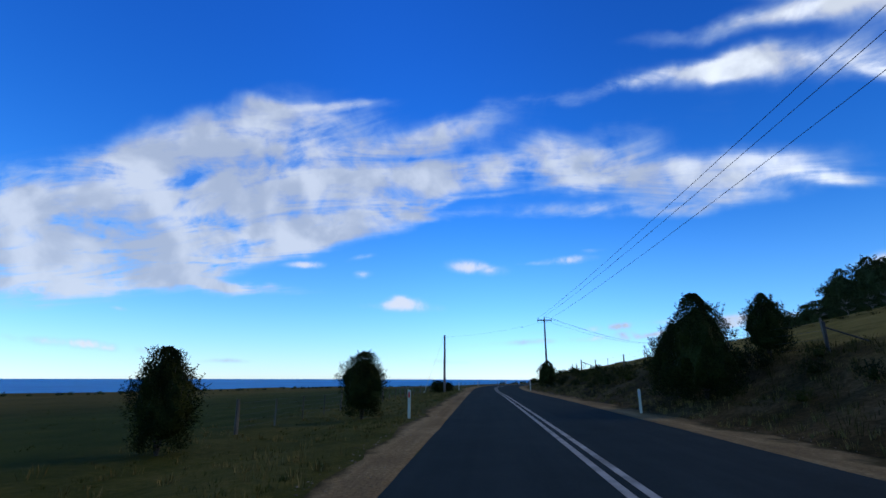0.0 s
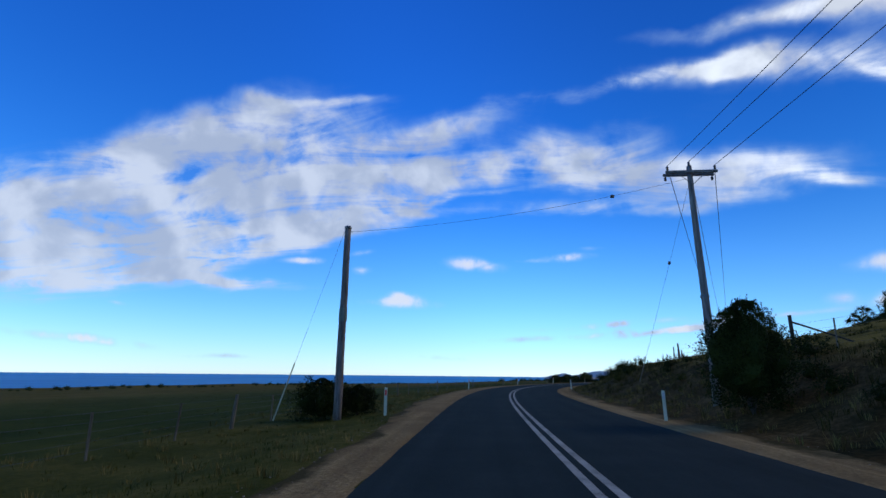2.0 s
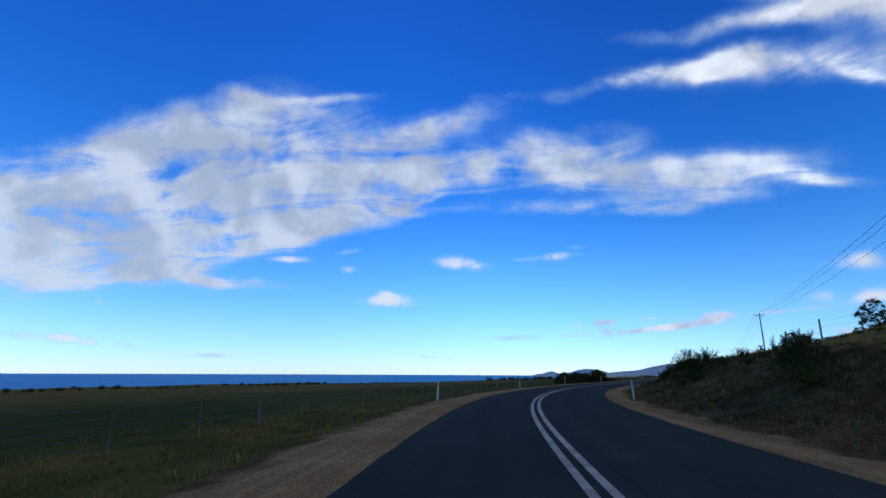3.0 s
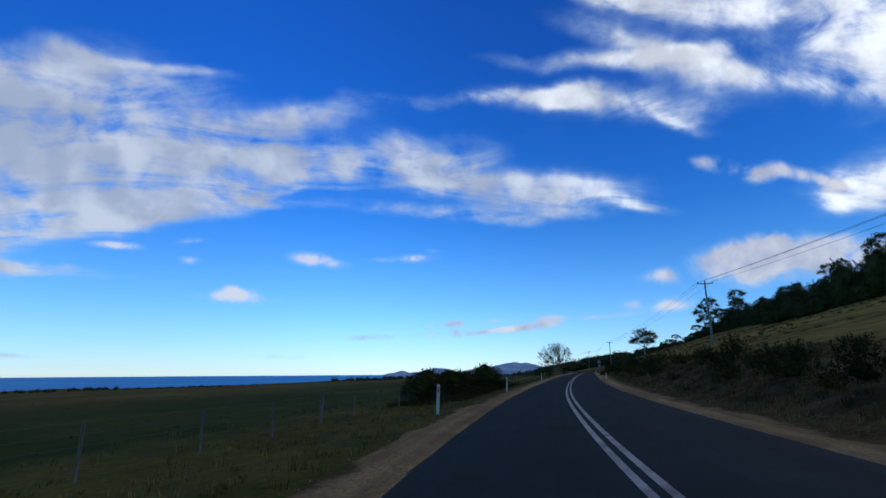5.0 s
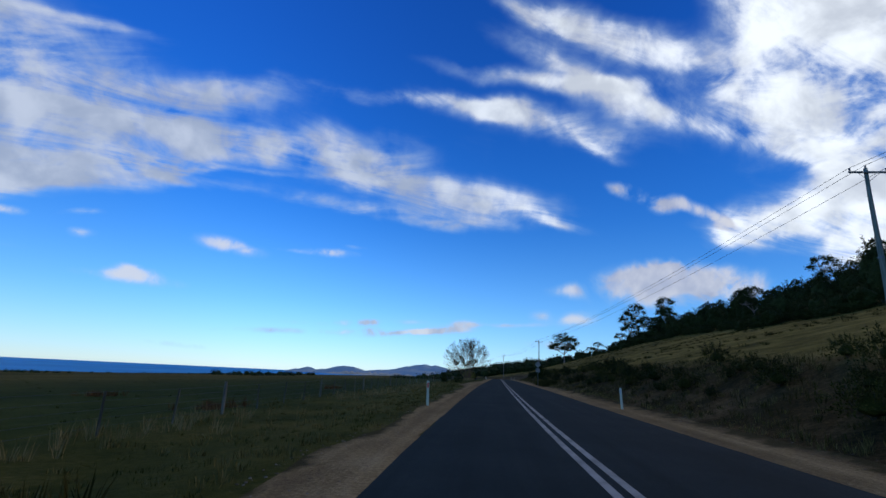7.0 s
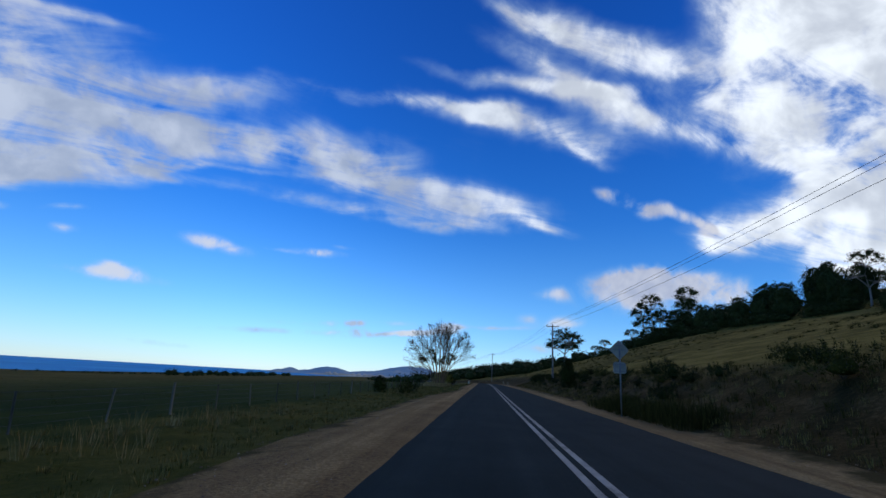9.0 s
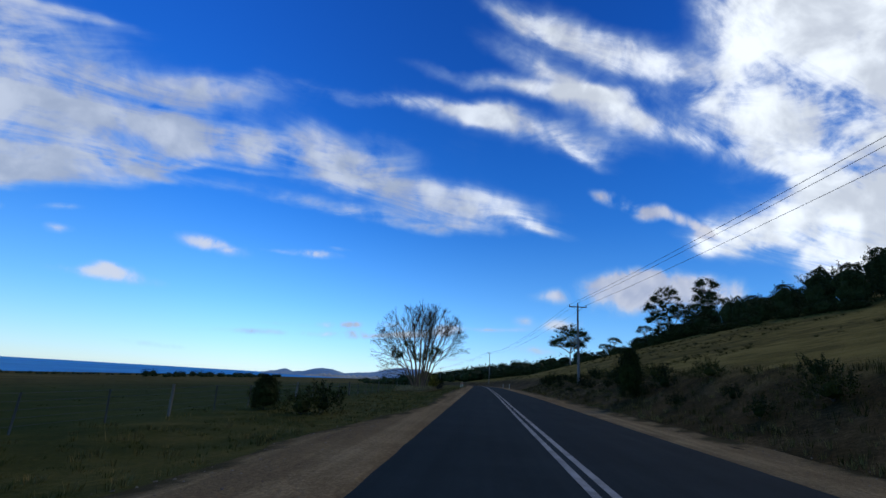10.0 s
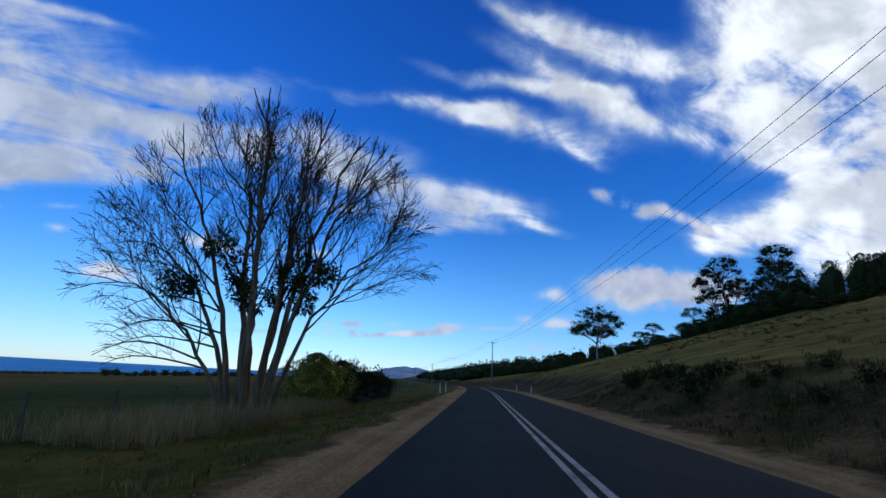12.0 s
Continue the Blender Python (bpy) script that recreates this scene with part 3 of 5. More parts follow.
class Soup:
    """Verts and faces that become one mesh."""

    def __init__(self):
        self.v, self.f = [], []

    def tube(self, points, radii, sides=6, caps=True):
        base, n = len(self.v), len(points)
        for k, p in enumerate(points):
            a = points[min(k + 1, n - 1)] - points[max(k - 1, 0)]
            a = a.normalized() if a.length > 1e-9 else Vector((0, 0, 1))
            x = a.cross(Vector((0.3, 0.9, 0.1)) if abs(a.z) > 0.8 else Vector((0, 0, 1))).normalized()
            y = a.cross(x)
            for j in range(sides):
                w = 2 * math.pi * j / sides
                self.v.append(p + radii[k] * (math.cos(w) * x + math.sin(w) * y))
        for k in range(n - 1):
            for j in range(sides):
                i, m = base + k * sides, (j + 1) % sides
                self.f.append((i + j, i + m, i + sides + m, i + sides + j))
        if caps:
            self.f.append(tuple(range(base + sides - 1, base - 1, -1)))
            self.f.append(tuple(range(base + (n - 1) * sides, base + n * sides)))
        return self

    def box(self, centre, size, turn_m=None, bevel=0.0):
        bm = bmesh.new()
        bmesh.ops.create_cube(bm, size=1, matrix=Matrix.Diagonal((*size, 1)))
        if bevel:
            bmesh.ops.bevel(bm, geom=bm.edges[:], offset=bevel, segments=2, affect="EDGES")
        return self.take(bm, Matrix.Translation(centre) @ (turn_m or Matrix.Identity(4)))

    def take(self, bm, m=Matrix.Identity(4)):
        base = len(self.v)
        bm.verts.index_update()
        self.v += [m @ v.co for v in bm.verts]
        self.f += [tuple(base + v.index for v in f.verts) for f in bm.faces]
        bm.free()
        return self

    def leaf(self, p, along, across, long, wide):
        base = len(self.v)
        mid = p + along * long * 0.5
        self.v += [p, mid + across * wide * 0.5, p + along * long, mid - across * wide * 0.5]
        self.f.append((base, base + 1, base + 2, base + 3))

    def mesh(self, name, material, soft=False):
        me = bpy.data.meshes.new(name)
        me.from_pydata([tuple(v) for v in self.v], [], self.f)
        me.materials.append(material)
        if soft:
            me.polygons.foreach_set("use_smooth", [True] * len(me.polygons))
        return me


LOOSE = ("stemwork", "foliage", "twigwork", "crown")


def part(name, me, parent, label="", at=None):
    ob = new(name, me)
    if name in LOOSE:
        tagged(ob, kind="stuff")
    ob.parent = parent
    if at is not None:
        ob.matrix_local = at
    return tagged(ob, label)


def thing(name, label, category, m, group="", kind=""):
    ob = new(name)
    ob.empty_display_size = 0.3
    ob.matrix_world = m
    return tagged(ob, label, category, group, kind)


def stand(s, d, z=None, turn_by=0.0, lean=(0.0, 0.0), scale=1.0):
    """A pose on the ground beside the road, square to it."""
    p = on(s, d, land(s, d) if z is None else z)
    return Matrix.Translation(p) @ Matrix.Rotation(heading(s) + radians(turn_by), 4, "Z") @ Euler((radians(lean[0]), radians(lean[1]), 0)).to_matrix().to_4x4() @ Matrix.Scale(scale, 4)


def strip(name, ss, dd, height, material, label, category):
    """A sheet along the road; dd gives the places across it, or works them out for a place along it."""
    cols = [dd(s) if callable(dd) else dd for s in ss]
    n = len(cols[0])
    me = bpy.data.meshes.new(name)
    me.from_pydata([tuple(on(s, d, height(s, d))) for s, row in zip(ss, cols) for d in row], [],
                   [(i * n + j, i * n + j + 1, (i + 1) * n + j + 1, (i + 1) * n + j) for i in range(len(ss) - 1) for j in range(n - 1)])
    me.materials.append(material)
    at = me.attributes.new("across", "FLOAT", "POINT")
    at.data.foreach_set("value", [d for row in cols for d in row])
    me.attributes.new("along", "FLOAT", "POINT").data.foreach_set("value", [float(s) for s, row in zip(ss, cols) for d in row])
    outer = [max(abs(row[0]), abs(row[-1])) for row in cols]
    me.attributes.new("rim", "FLOAT", "POINT").data.foreach_set("value", [1 - (far - abs(d)) / max(far - 3.1, 0.1) for far, row in zip(outer, cols) for d in row])
    me.polygons.foreach_set("use_smooth", [True] * len(me.polygons))
    return tagged(new(name, me), label, category, "", "structure")


STEPS = [*np.arange(-225, -80, 20), *np.arange(-80, -10, 5), *np.arange(-10, 345, 1.0), *np.arange(345, 600, 6), *np.arange(600, 1590, 40)]
ACROSS = [-900, -600, -470, -430, -410, -395, -380, -365, -350, -335, -315, -290, -260, -220, -185, -150, -120, -95, -75, -60, -48, -38, -30, -25, -21, -18, -16, -14, -12.5, -11.3, -10.3, -9.4, -8.6,
          -7.8, -7.1, -6.4, -5.8, -5.2, -4.7, -4.2, -3.27, -3.25, 0, 3.85, 3.87, 4.4, 4.9, 5.3, 5.7, 6.1, 6.6, 7.1, 7.7, 8.3, 9, 9.8, 10.7, 11.7, 13, 15, 17.5, 21, 25, 30, 36, 43, 51, 60, 70, 82, 95, 110, 125, 140]
GROUND = ground_material()
strip("ground", STEPS, ACROSS, land, GROUND, "dry olive farmland sloping between hill and coast", "ground")
strip("road", STEPS, lambda s: [LEFT + 0.03 * rough_at(s, 0, 0.9, 1.3), -2.2, -1.1, 0, 1.2, 2.5, RIGHT + 0.04 * rough_at(s, 0, 0.9, 2.3)], lambda s, d: 0.02 - 0.002 * d * d, asphalt, "dark grey worn asphalt two lane road", "road")
strip("gravel_shoulder", STEPS, lambda s: [LEFT + 0.1 + (shoulder(s, -1) - LEFT - 0.1) * k / 12 for k in range(12, -1, -1)], lambda s, d: 0.012 * rough_at(s, d, 0.8, 1.1) + (-0.02 if d > LEFT else 0.008) + (land(s, d) if d < -4.2 else -0.004), gravel,
      "pale brown gravel shoulder with wheel ruts", "gravel")
strip("gravel_shoulder", STEPS, lambda s: [RIGHT - 0.1 + (shoulder(s, 1) - RIGHT + 0.1) * k / 8 for k in range(9)], lambda s, d: 0.012 * rough_at(s, d, 0.8, 6.1) + (-0.03 if d < RIGHT else 0.01) + (land(s, d) if d > 4.9 else -0.004), gravel,
      "pale brown gravel shoulder below the bank", "gravel")


def hill_back():
    """The hill goes on behind its wood, as a plateau."""
    xs, ys = np.arange(20, 2000, 22.0), np.arange(-900, 1900, 22.0)
    verts, deep = [], []
    for y in ys:
        for x in xs:
            k = int(np.argmin((LINE_X - x) ** 2 + (LINE_Y - y) ** 2))
            d = (x - LINE_X[k]) * math.cos(turn[k]) + (y - LINE_Y[k]) * math.sin(turn[k]) - middle[k]
            deep.append(d)
            verts.append((x, y, rise[k] + land(LINE_S[k], min(d, 139.0)) - 5 * (1 - smooth(112, 138, d)) - 1.5 + 8 * smooth(140, 500, d)))
    n = len(xs)
    faces = [(i * n + j, i * n + j + 1, (i + 1) * n + j + 1, (i + 1) * n + j) for i in range(len(ys) - 1) for j in range(n - 1)]
    me = bpy.data.meshes.new("ground")
    me.from_pydata(verts, [], [f for f in faces if min(deep[k] for k in f) > 95])
    me.materials.append(GROUND)
    me.attributes.new("across", "FLOAT", "POINT").data.foreach_set("value", deep)
    me.polygons.foreach_set("use_smooth", [True] * len(me.polygons))
    tagged(new("ground", me), "olive hill pasture behind the hill wood", "ground", "", "structure")


hill_back()
for d0 in (-0.135, 0.135):
    strip("road_line", STEPS, [d0 - 0.065, d0 + 0.065], lambda s, d: 0.026 - 0.002 * d * d, paint, "solid white double centre line, lightly worn", "road line")
SEA = -22.0
me = bpy.data.meshes.new("sea")
ring = [(r, a) for r in (1, 300, 600, 1200, 2400, 4900) for a in range(72)]
me.from_pydata([(r * math.cos(radians(a * 5)), 150 + r * math.sin(radians(a * 5)), SEA) for r, a in ring], [], [(k * 72 + j, k * 72 + (j + 1) % 72, (k + 1) * 72 + (j + 1) % 72, (k + 1) * 72 + j) for k in range(5) for j in range(72)])
me.materials.append(sea_material())
tagged(new("sea", me), "deep blue open sea with fine ripples", "sea", "", "structure")


def headland():
    """The hills across the bay; their blue is haze put into the colour."""
    rng, so = random.Random(5), Soup()
    peaks = [(9.9, 0.45, 1.0), (14.0, 0.75, 2.4), (18.5, 0.55, 3.0), (23.0, 1.3, 4.5), (29.7, 1.15, 5.0), (36, 1.1, 6.0), (8.6, 0.2, 0.7), (11.6, 0.3, 1.2), (45, 1.2, 7)]
    cols = np.arange(7.6, 52, 0.15)
    for az in cols:
        top = max(h * math.exp(-((az - c) / w) ** 2) for c, h, w in peaks)
        top = max(top * (1 + 0.10 * noise.noise(Vector((az * 1.3, 0, 0))) + 0.06 * noise.noise(Vector((az * 5, 3, 0)))), 0.03) * smooth(7.5, 8.6, az)
        for k, (r, part_up) in enumerate(((3300, 0.0), (3420, 0.22), (3600, 0.45), (3850, 0.8), (4100, 1.0), (4500, 0.7))):
            z = SEA + 0.5 + part_up * (4100 * math.tan(radians(top + 0.0)) + 4) * (1 + 0.25 * noise.noise(Vector((az * 0.9, k * 2.3, 1))) * (k < 4))
            so.v.append(Vector((34 + r * math.sin(radians(az)), 171 + r * math.cos(radians(az)), z)))
    n = 6
    so.f = [(i * n + j, (i + 1) * n + j, (i + 1) * n + j + 1, i * n + j + 1) for i in range(len(cols) - 1) for j in range(n - 1)]
    tagged(new("headland", so.mesh("headland", hazed_hill_mat, True)), "hills across the bay, blue haze painted into their colour", "hill", "", "structure")


headland()


def far_shore():
    """The pale low shore at the foot of the hills."""
    so = Soup()
    cols = np.arange(11.5, 33, 0.12)
    for az in cols:
        high = max(15 + 26 * noise.noise(Vector((az * 0.8, 4, 0))) + 12 * noise.noise(Vector((az * 3.1, 1, 0))), 1.0) * smooth(11.4, 13, az)
        for r, up_by in ((3180, 0.0), (3220, 0.6), (3290, 1.0), (3360, 0.2)):
            so.v.append(Vector((34 + r * math.sin(radians(az)), 171 + r * math.cos(radians(az)), SEA + 0.3 + high * up_by)))
    so.f = [(i * 4 + j, (i + 1) * 4 + j, (i + 1) * 4 + j + 1, i * 4 + j + 1) for i in range(len(cols) - 1) for j in range(3)]
    tagged(new("far_shore", so.mesh("far_shore", shore_mat, True)), "pale sandy shore across the bay", "shore", "", "structure")


far_shore()


# ---- plants ----
def unit(rng):
    while True:
        v = Vector((rng.uniform(-1, 1), rng.uniform(-1, 1), rng.uniform(-1, 1)))
        if 0.05 < v.length < 1:
            return v.normalized()


def limb(rng, start, aim, length, steps, bend, lift=0.0):
    """A wandering line of points."""
    pts, way_on = [start.copy()], aim.normalized()
    for _ in range(steps):
        way_on = (way_on + bend * unit(rng) + Vector((0, 0, lift))).normalized()
        pts.append(pts[-1] + way_on * length / steps)
    return pts


def leaves_round(so, rng, c, r, count, long, wide, flat=1.0, lift=0.3):
    """A clump of leaves round a place."""
    for _ in range(count):
        u = unit(rng)
        p = c + Vector((u.x * r, u.y * r, u.z * r * flat)) * (rng.random() ** 0.4)
        along = (u + 0.9 * unit(rng) + Vector((0, 0, lift))).normalized()
        across = along.cross(unit(rng)).normalized()
        so.leaf(p, along, across, long * rng.uniform(0.6, 1.3), wide * rng.uniform(0.7, 1.3))


def lump(so, rng, c, size, seed, detail=2):
    """The dense inside of a crown."""
    bm = bmesh.new()
    bmesh.ops.create_icosphere(bm, subdivisions=detail, radius=1)
    for v in bm.verts:
        v.co = Vector((v.co.x * size[0], v.co.y * size[1], v.co.z * size[2])) * (0.82 + 0.45 * noise.noise(v.co * 1.9 + Vector((seed, 0, 0))))
    so.take(bm, Matrix.Translation(c))


def bush_meshes(seed, wide, tall, count, long, leafmat, foot=0.05, top=0.5, spiky=0.0, base=0.6, core=0.6, twigs=0, shoots=45):
    """Stems and foliage of a bush wide and tall metres big; foot: where its leaves begin; top: how far up it is widest; base: how wide its foot is."""
    rng, stems, crown = random.Random(seed), Soup(), Soup()
    r, lo, hi = wide / 2, tall * foot, tall

    def girth(h):
        k = (h - lo) / (hi - lo)
        return r * (base + (1 - base) * math.sin(k / top * math.pi / 2)) if k < top else r * max(math.cos((k - top) / (1 - top) * math.pi / 2), 0.0) ** (0.62 + 0.25 * spiky)

    def lobes(w, h):
        v = Vector((math.cos(w) * 1.5, math.sin(w) * 1.5, 2.2 * h / tall + seed * 1.37))
        return 0.88 + 0.50 * noise.noise(v * 1.2) + 0.36 * noise.noise(v * 2.9) + 0.20 * noise.noise(v * 6.5)

    for k in range(6):
        w = rng.uniform(0, 6.28)
        q = Vector((math.cos(w), math.sin(w), 0)) * r * rng.uniform(0.15, 0.5)
        pts = [Vector((0, 0, -0.05)), q * 0.3 + Vector((0, 0, tall * 0.2)), q * 0.8 + Vector((0, 0, tall * 0.42)), q + Vector((0, 0, tall * 0.62))]
        stems.tube(pts, [0.035 * tall / 3 + 0.012, 0.026 * tall / 3 + 0.01, 0.018 * tall / 3 + 0.006, 0.006], 5)
    for _ in range(twigs):  # dead wood low down
        w, q = rng.uniform(0, 6.28), rng.uniform(0.35, 0.95) * r
        a = Vector((math.cos(w) * q, math.sin(w) * q, rng.uniform(0, 0.45) * tall))
        stems.tube(limb(rng, a, unit(rng) + Vector((math.cos(w) * 0.5, math.sin(w) * 0.5, 0.5)), rng.uniform(0.3, 0.9), 4, 0.45), [0.012, 0.010, 0.008, 0.006, 0.003], 3, False)
    bm = bmesh.new()  # the dense inside of the crown
    bmesh.ops.create_icosphere(bm, subdivisions=3 if count > 3000 else 2, radius=1)
    for v in bm.verts:
        h = lo + (hi - lo) * (0.5 + 0.46 * v.co.z)
        w = math.atan2(v.co.y, v.co.x)
        q = girth(h) * lobes(w, h) * core * math.sqrt(max(1 - v.co.z ** 4, 0))
        v.co = Vector((math.cos(w) * q, math.sin(w) * q, lo + (hi - lo) * (0.5 + 0.40 * v.co.z)))
    crown.take(bm)
    for _ in range(count):
        h = lo + (hi - lo) * rng.random() ** 0.9
        w = rng.uniform(0, 6.28)
        q = girth(h) * lobes(w, h) * (rng.uniform(0.56, 0.92) if rng.random() < 0.85 else rng.uniform(0.3, 1.0))
        lift = 0.09 * tall * noise.noise(Vector((math.cos(w) * 2.4 * q / r, math.sin(w) * 2.4 * q / r, seed * 3.1)))
        p = Vector((math.cos(w) * q, math.sin(w) * q, max(h + lift * smooth(0.3, 0.8, h / tall), 0.02)))
        along = (Vector((math.cos(w), math.sin(w), 0.6 + spiky)) * 0.7 + 0.9 * unit(rng)).normalized()
        crown.leaf(p, along, along.cross(unit(rng)).normalized(), long * rng.uniform(0.6, 1.4), long * 0.45 * rng.uniform(0.7, 1.3))
    for _ in range(int(shoots * (1 + 0.9 * spiky))):  # shoots that break the outline
        w, h = rng.uniform(0, 6.28), lo + (hi - lo) * rng.uniform(0.4, 0.95)
        q = girth(h) * lobes(w, h) * 0.9
        a = Vector((math.cos(w) * q, math.sin(w) * q, h))
        out = (Vector((math.cos(w), math.sin(w), 0)) * rng.uniform(0.1, 0.7) + Vector((0, 0, 0.7 + spiky))).normalized()
        n = rng.randint(6, 11)
        stems.tube([a, a + out * n * long * 0.42], [0.006, 0.003], 3, False)
        for j in range(n):
            leaves_round(crown, rng, a + out * (j * long * 0.42), long * 0.35, 3, long * 0.9, long * 0.38, 1, 0.6)
    return stems.mesh("stemwork", dead_twig if twigs else bark_dark), crown.mesh("foliage", leafmat)


def bush(meshes, name, label, m, group="", category="bush"):
    ob = thing(name, label, category, m, group)
    part("stemwork", meshes[0], ob)
    part("foliage", meshes[1], ob)
    return ob


def gum_meshes(seed, tall, domes, clumps, per=9, long=0.5):
    """A eucalypt: pale trunk and limbs that carry domes of leaf clumps. domes: sideways, depth, height, half width and half height, in parts of its height."""
    rng, wood, crown = random.Random(seed), Soup(), Soup()
    r0 = tall * 0.02
    low = min(z - h * 0.6 for _, _, z, _, h in domes) * tall
    trunk = limb(rng, Vector((0, 0, -0.4)), Vector((rng.uniform(-0.06, 0.06), rng.uniform(-0.06, 0.06), 1)), low * 0.75 + 0.4, 6, 0.05, 0.04)
    wood.tube(trunk, [r0 * (1 - 0.07 * k) for k in range(len(trunk))], 8)
    for x, y, z, w, h in domes:
        hub = Vector((x, y, z - h * 0.55)) * tall
        start = trunk[-1]
        knee = start.lerp(hub, 0.5) + Vector((rng.uniform(-1, 1), rng.uniform(-1, 1), 0.3)) * 0.03 * tall
        wood.tube([start, knee, hub], [r0 * 0.55, r0 * 0.45, r0 * 0.34], 6)
        for k in range(clumps):
            u = unit(rng)
            u.z = abs(u.z) * 1.0 - 0.25
            c = Vector((x + u.x * w * rng.uniform(0.75, 1.0), y + u.y * w * rng.uniform(0.75, 1.0), z + u.z * h)) * tall
            if k % 2 == 0:
                mid = hub.lerp(c, 0.55) + Vector((0, 0, -0.02 * tall)) + unit(rng) * 0.02 * tall
                wood.tube([hub, mid, c], [r0 * 0.26, r0 * 0.16, r0 * 0.06], 4, False)
            size = tall * rng.uniform(0.034, 0.06)
            lump(crown, rng, c, (size * 0.6, size * 0.6, size * 0.42), c.x + c.y, 1)
            for _ in range(per):
                leaves_round(crown, rng, c + Vector((rng.uniform(-1, 1), rng.uniform(-1, 1), rng.uniform(-0.6, 0.6))) * size, size * 0.55, 9, long * 0.72, long * 0.3, 0.7, -0.1)
    return wood.mesh("trunk", bark_gum, True), crown.mesh("crown", leaf_gum)


def gum(meshes, label, m, group="eucalypts on the hill"):
    ob = thing("gum_tree", label, "tree", m, group)
    part("trunk", meshes[0], ob, "pale forked trunk and limbs")
    part("crown", meshes[1], ob)
    return ob


WATTLE = [bush_meshes(11, 2.6, 3.5, 17000, 0.078, leaf_dark, 0.04, 0.42, 0.1, 0.75, 0.7), bush_meshes(12, 2.7, 3.3, 17000, 0.078, leaf_dark, 0.04, 0.45, 0.3, 0.85, 0.7), bush_meshes(13, 3.3, 3.0, 17000, 0.078, leaf_dark, 0.02, 0.4, 0, 0.85, 0.7)]
CONE = [bush_meshes(21, 4.2, 5.2, 19000, 0.11, leaf_dark, 0.0, 0.42, 0.5, 0.9, 0.7), bush_meshes(22, 2.6, 3.1, 11000, 0.095, leaf_dark, 0.0, 0.35, 0.5, 0.85, 0.7), bush_meshes(24, 2.0, 3.2, 11000, 0.085, leaf_dark, 0.0, 0.35, 0.35, 0.85, 0.7)]
BOX = [bush_meshes(31, 3.8, 2.4, 13500, 0.082, leaf_olive, 0.05, 0.55, 0.5, 0.75, twigs=160), bush_meshes(32, 3.2, 2.2, 12000, 0.082, leaf_olive, 0.05, 0.6, 0.6, 0.75, twigs=140), bush_meshes(33, 4.0, 2.0, 12000, 0.082, leaf_dark, 0.08, 0.55, 0.4, 0.8, twigs=220)]
LOW = [bush_meshes(41, 2.6, 0.95, 520, 0.14, leaf_dark, 0.0, 0.4, 0.2, 0.9, 0.3, shoots=18), bush_meshes(42, 2.2, 1.1, 520, 0.14, leaf_dark, 0.0, 0.4, 0.4, 0.9, 0.3, shoots=18), bush_meshes(43, 3.0, 1.0, 600, 0.14, leaf_olive, 0.0, 0.4, 0.2, 0.9, 0.3, shoots=18)]
SHRUB = bush_meshes(45, 2.6, 1.5, 6500, 0.085, leaf_dark, 0.0, 0.45, 0.2, 0.9)
SUNNY = bush_meshes(44, 4.2, 2.6, 9000, 0.12, leaf_sunny, 0.0, 0.45, 0.1, 0.85)

# roadside bushes on the seaward verge
bush(WATTLE[0], "wattle_bush", "dark rounded wattle bush on the dry verge", stand(12.2, -9.8, None, 30, scale=0.74), "wattles")
bush(WATTLE[1], "wattle_bush", "dark upright wattle bush with a clear stem", stand(21.6, -7.0, None, 140, scale=0.84), "wattles")
bush(SHRUB, "roadside_bush", "low dark bush round the foot of a pole", stand(71.4, -8.1, None, 10, scale=1.05), "low roadside bushes")
bush(SHRUB, "roadside_bush", "low dark bush round the foot of a pole", stand(72.6, -6.9, None, 200, scale=0.8), "low roadside bushes")
for s, d, k, sc, rot in ((157.0, -8.3, 0, 0.80, 70), (158.8, -8.8, 2, 0.66, 200), (162.8, -8.0, 1, 0.86, 110), (166.0, -8.8, 0, 0.80, 300), (168.6, -9.8, 2, 0.9, 20), (171.6, -8.9, 0, 0.78, 160), (176.0, -7.9, 0, 1.02, 210), (178.2, -7.9, 1, 0.66, 250)):
    bush(BOX[k], "boxthorn_bush", "tangled olive green hedge bush with bare lower twigs", stand(s, d, None, rot, scale=sc), "hedge of bushes")
bush(WATTLE[2], "roadside_bush", "rounded dark bush beside the paddock fence", stand(277.8, -11.6, None, 50, scale=0.52), "low roadside bushes")
bush(LOW[2], "roadside_bush", "low dark bush in the verge grass", stand(275.6, -9.0, None, 90, scale=0.8), "low roadside bushes")
bush(LOW[1], "roadside_bush", "low dark bush in the verge grass", stand(277.2, -8.6, None, 0, scale=0.9), "low roadside bushes")
bush(SUNNY, "roadside_bush", "rounded yellow-green bush behind the bare tree", stand(331.2, -9.9, None, 0, scale=1.0), "bushes behind the bare tree")
for s, d, k, sc, rot in ((334.5, -9.5, 1, 1.1, 130), (339, -9.3, 2, 0.9, 220), (345, -9.3, 1, 0.8, 40)):
    bush(BOX[k], "boxthorn_bush", "olive green bush behind the bare tree", stand(s, d, None, rot, scale=sc), "bushes behind the bare tree")
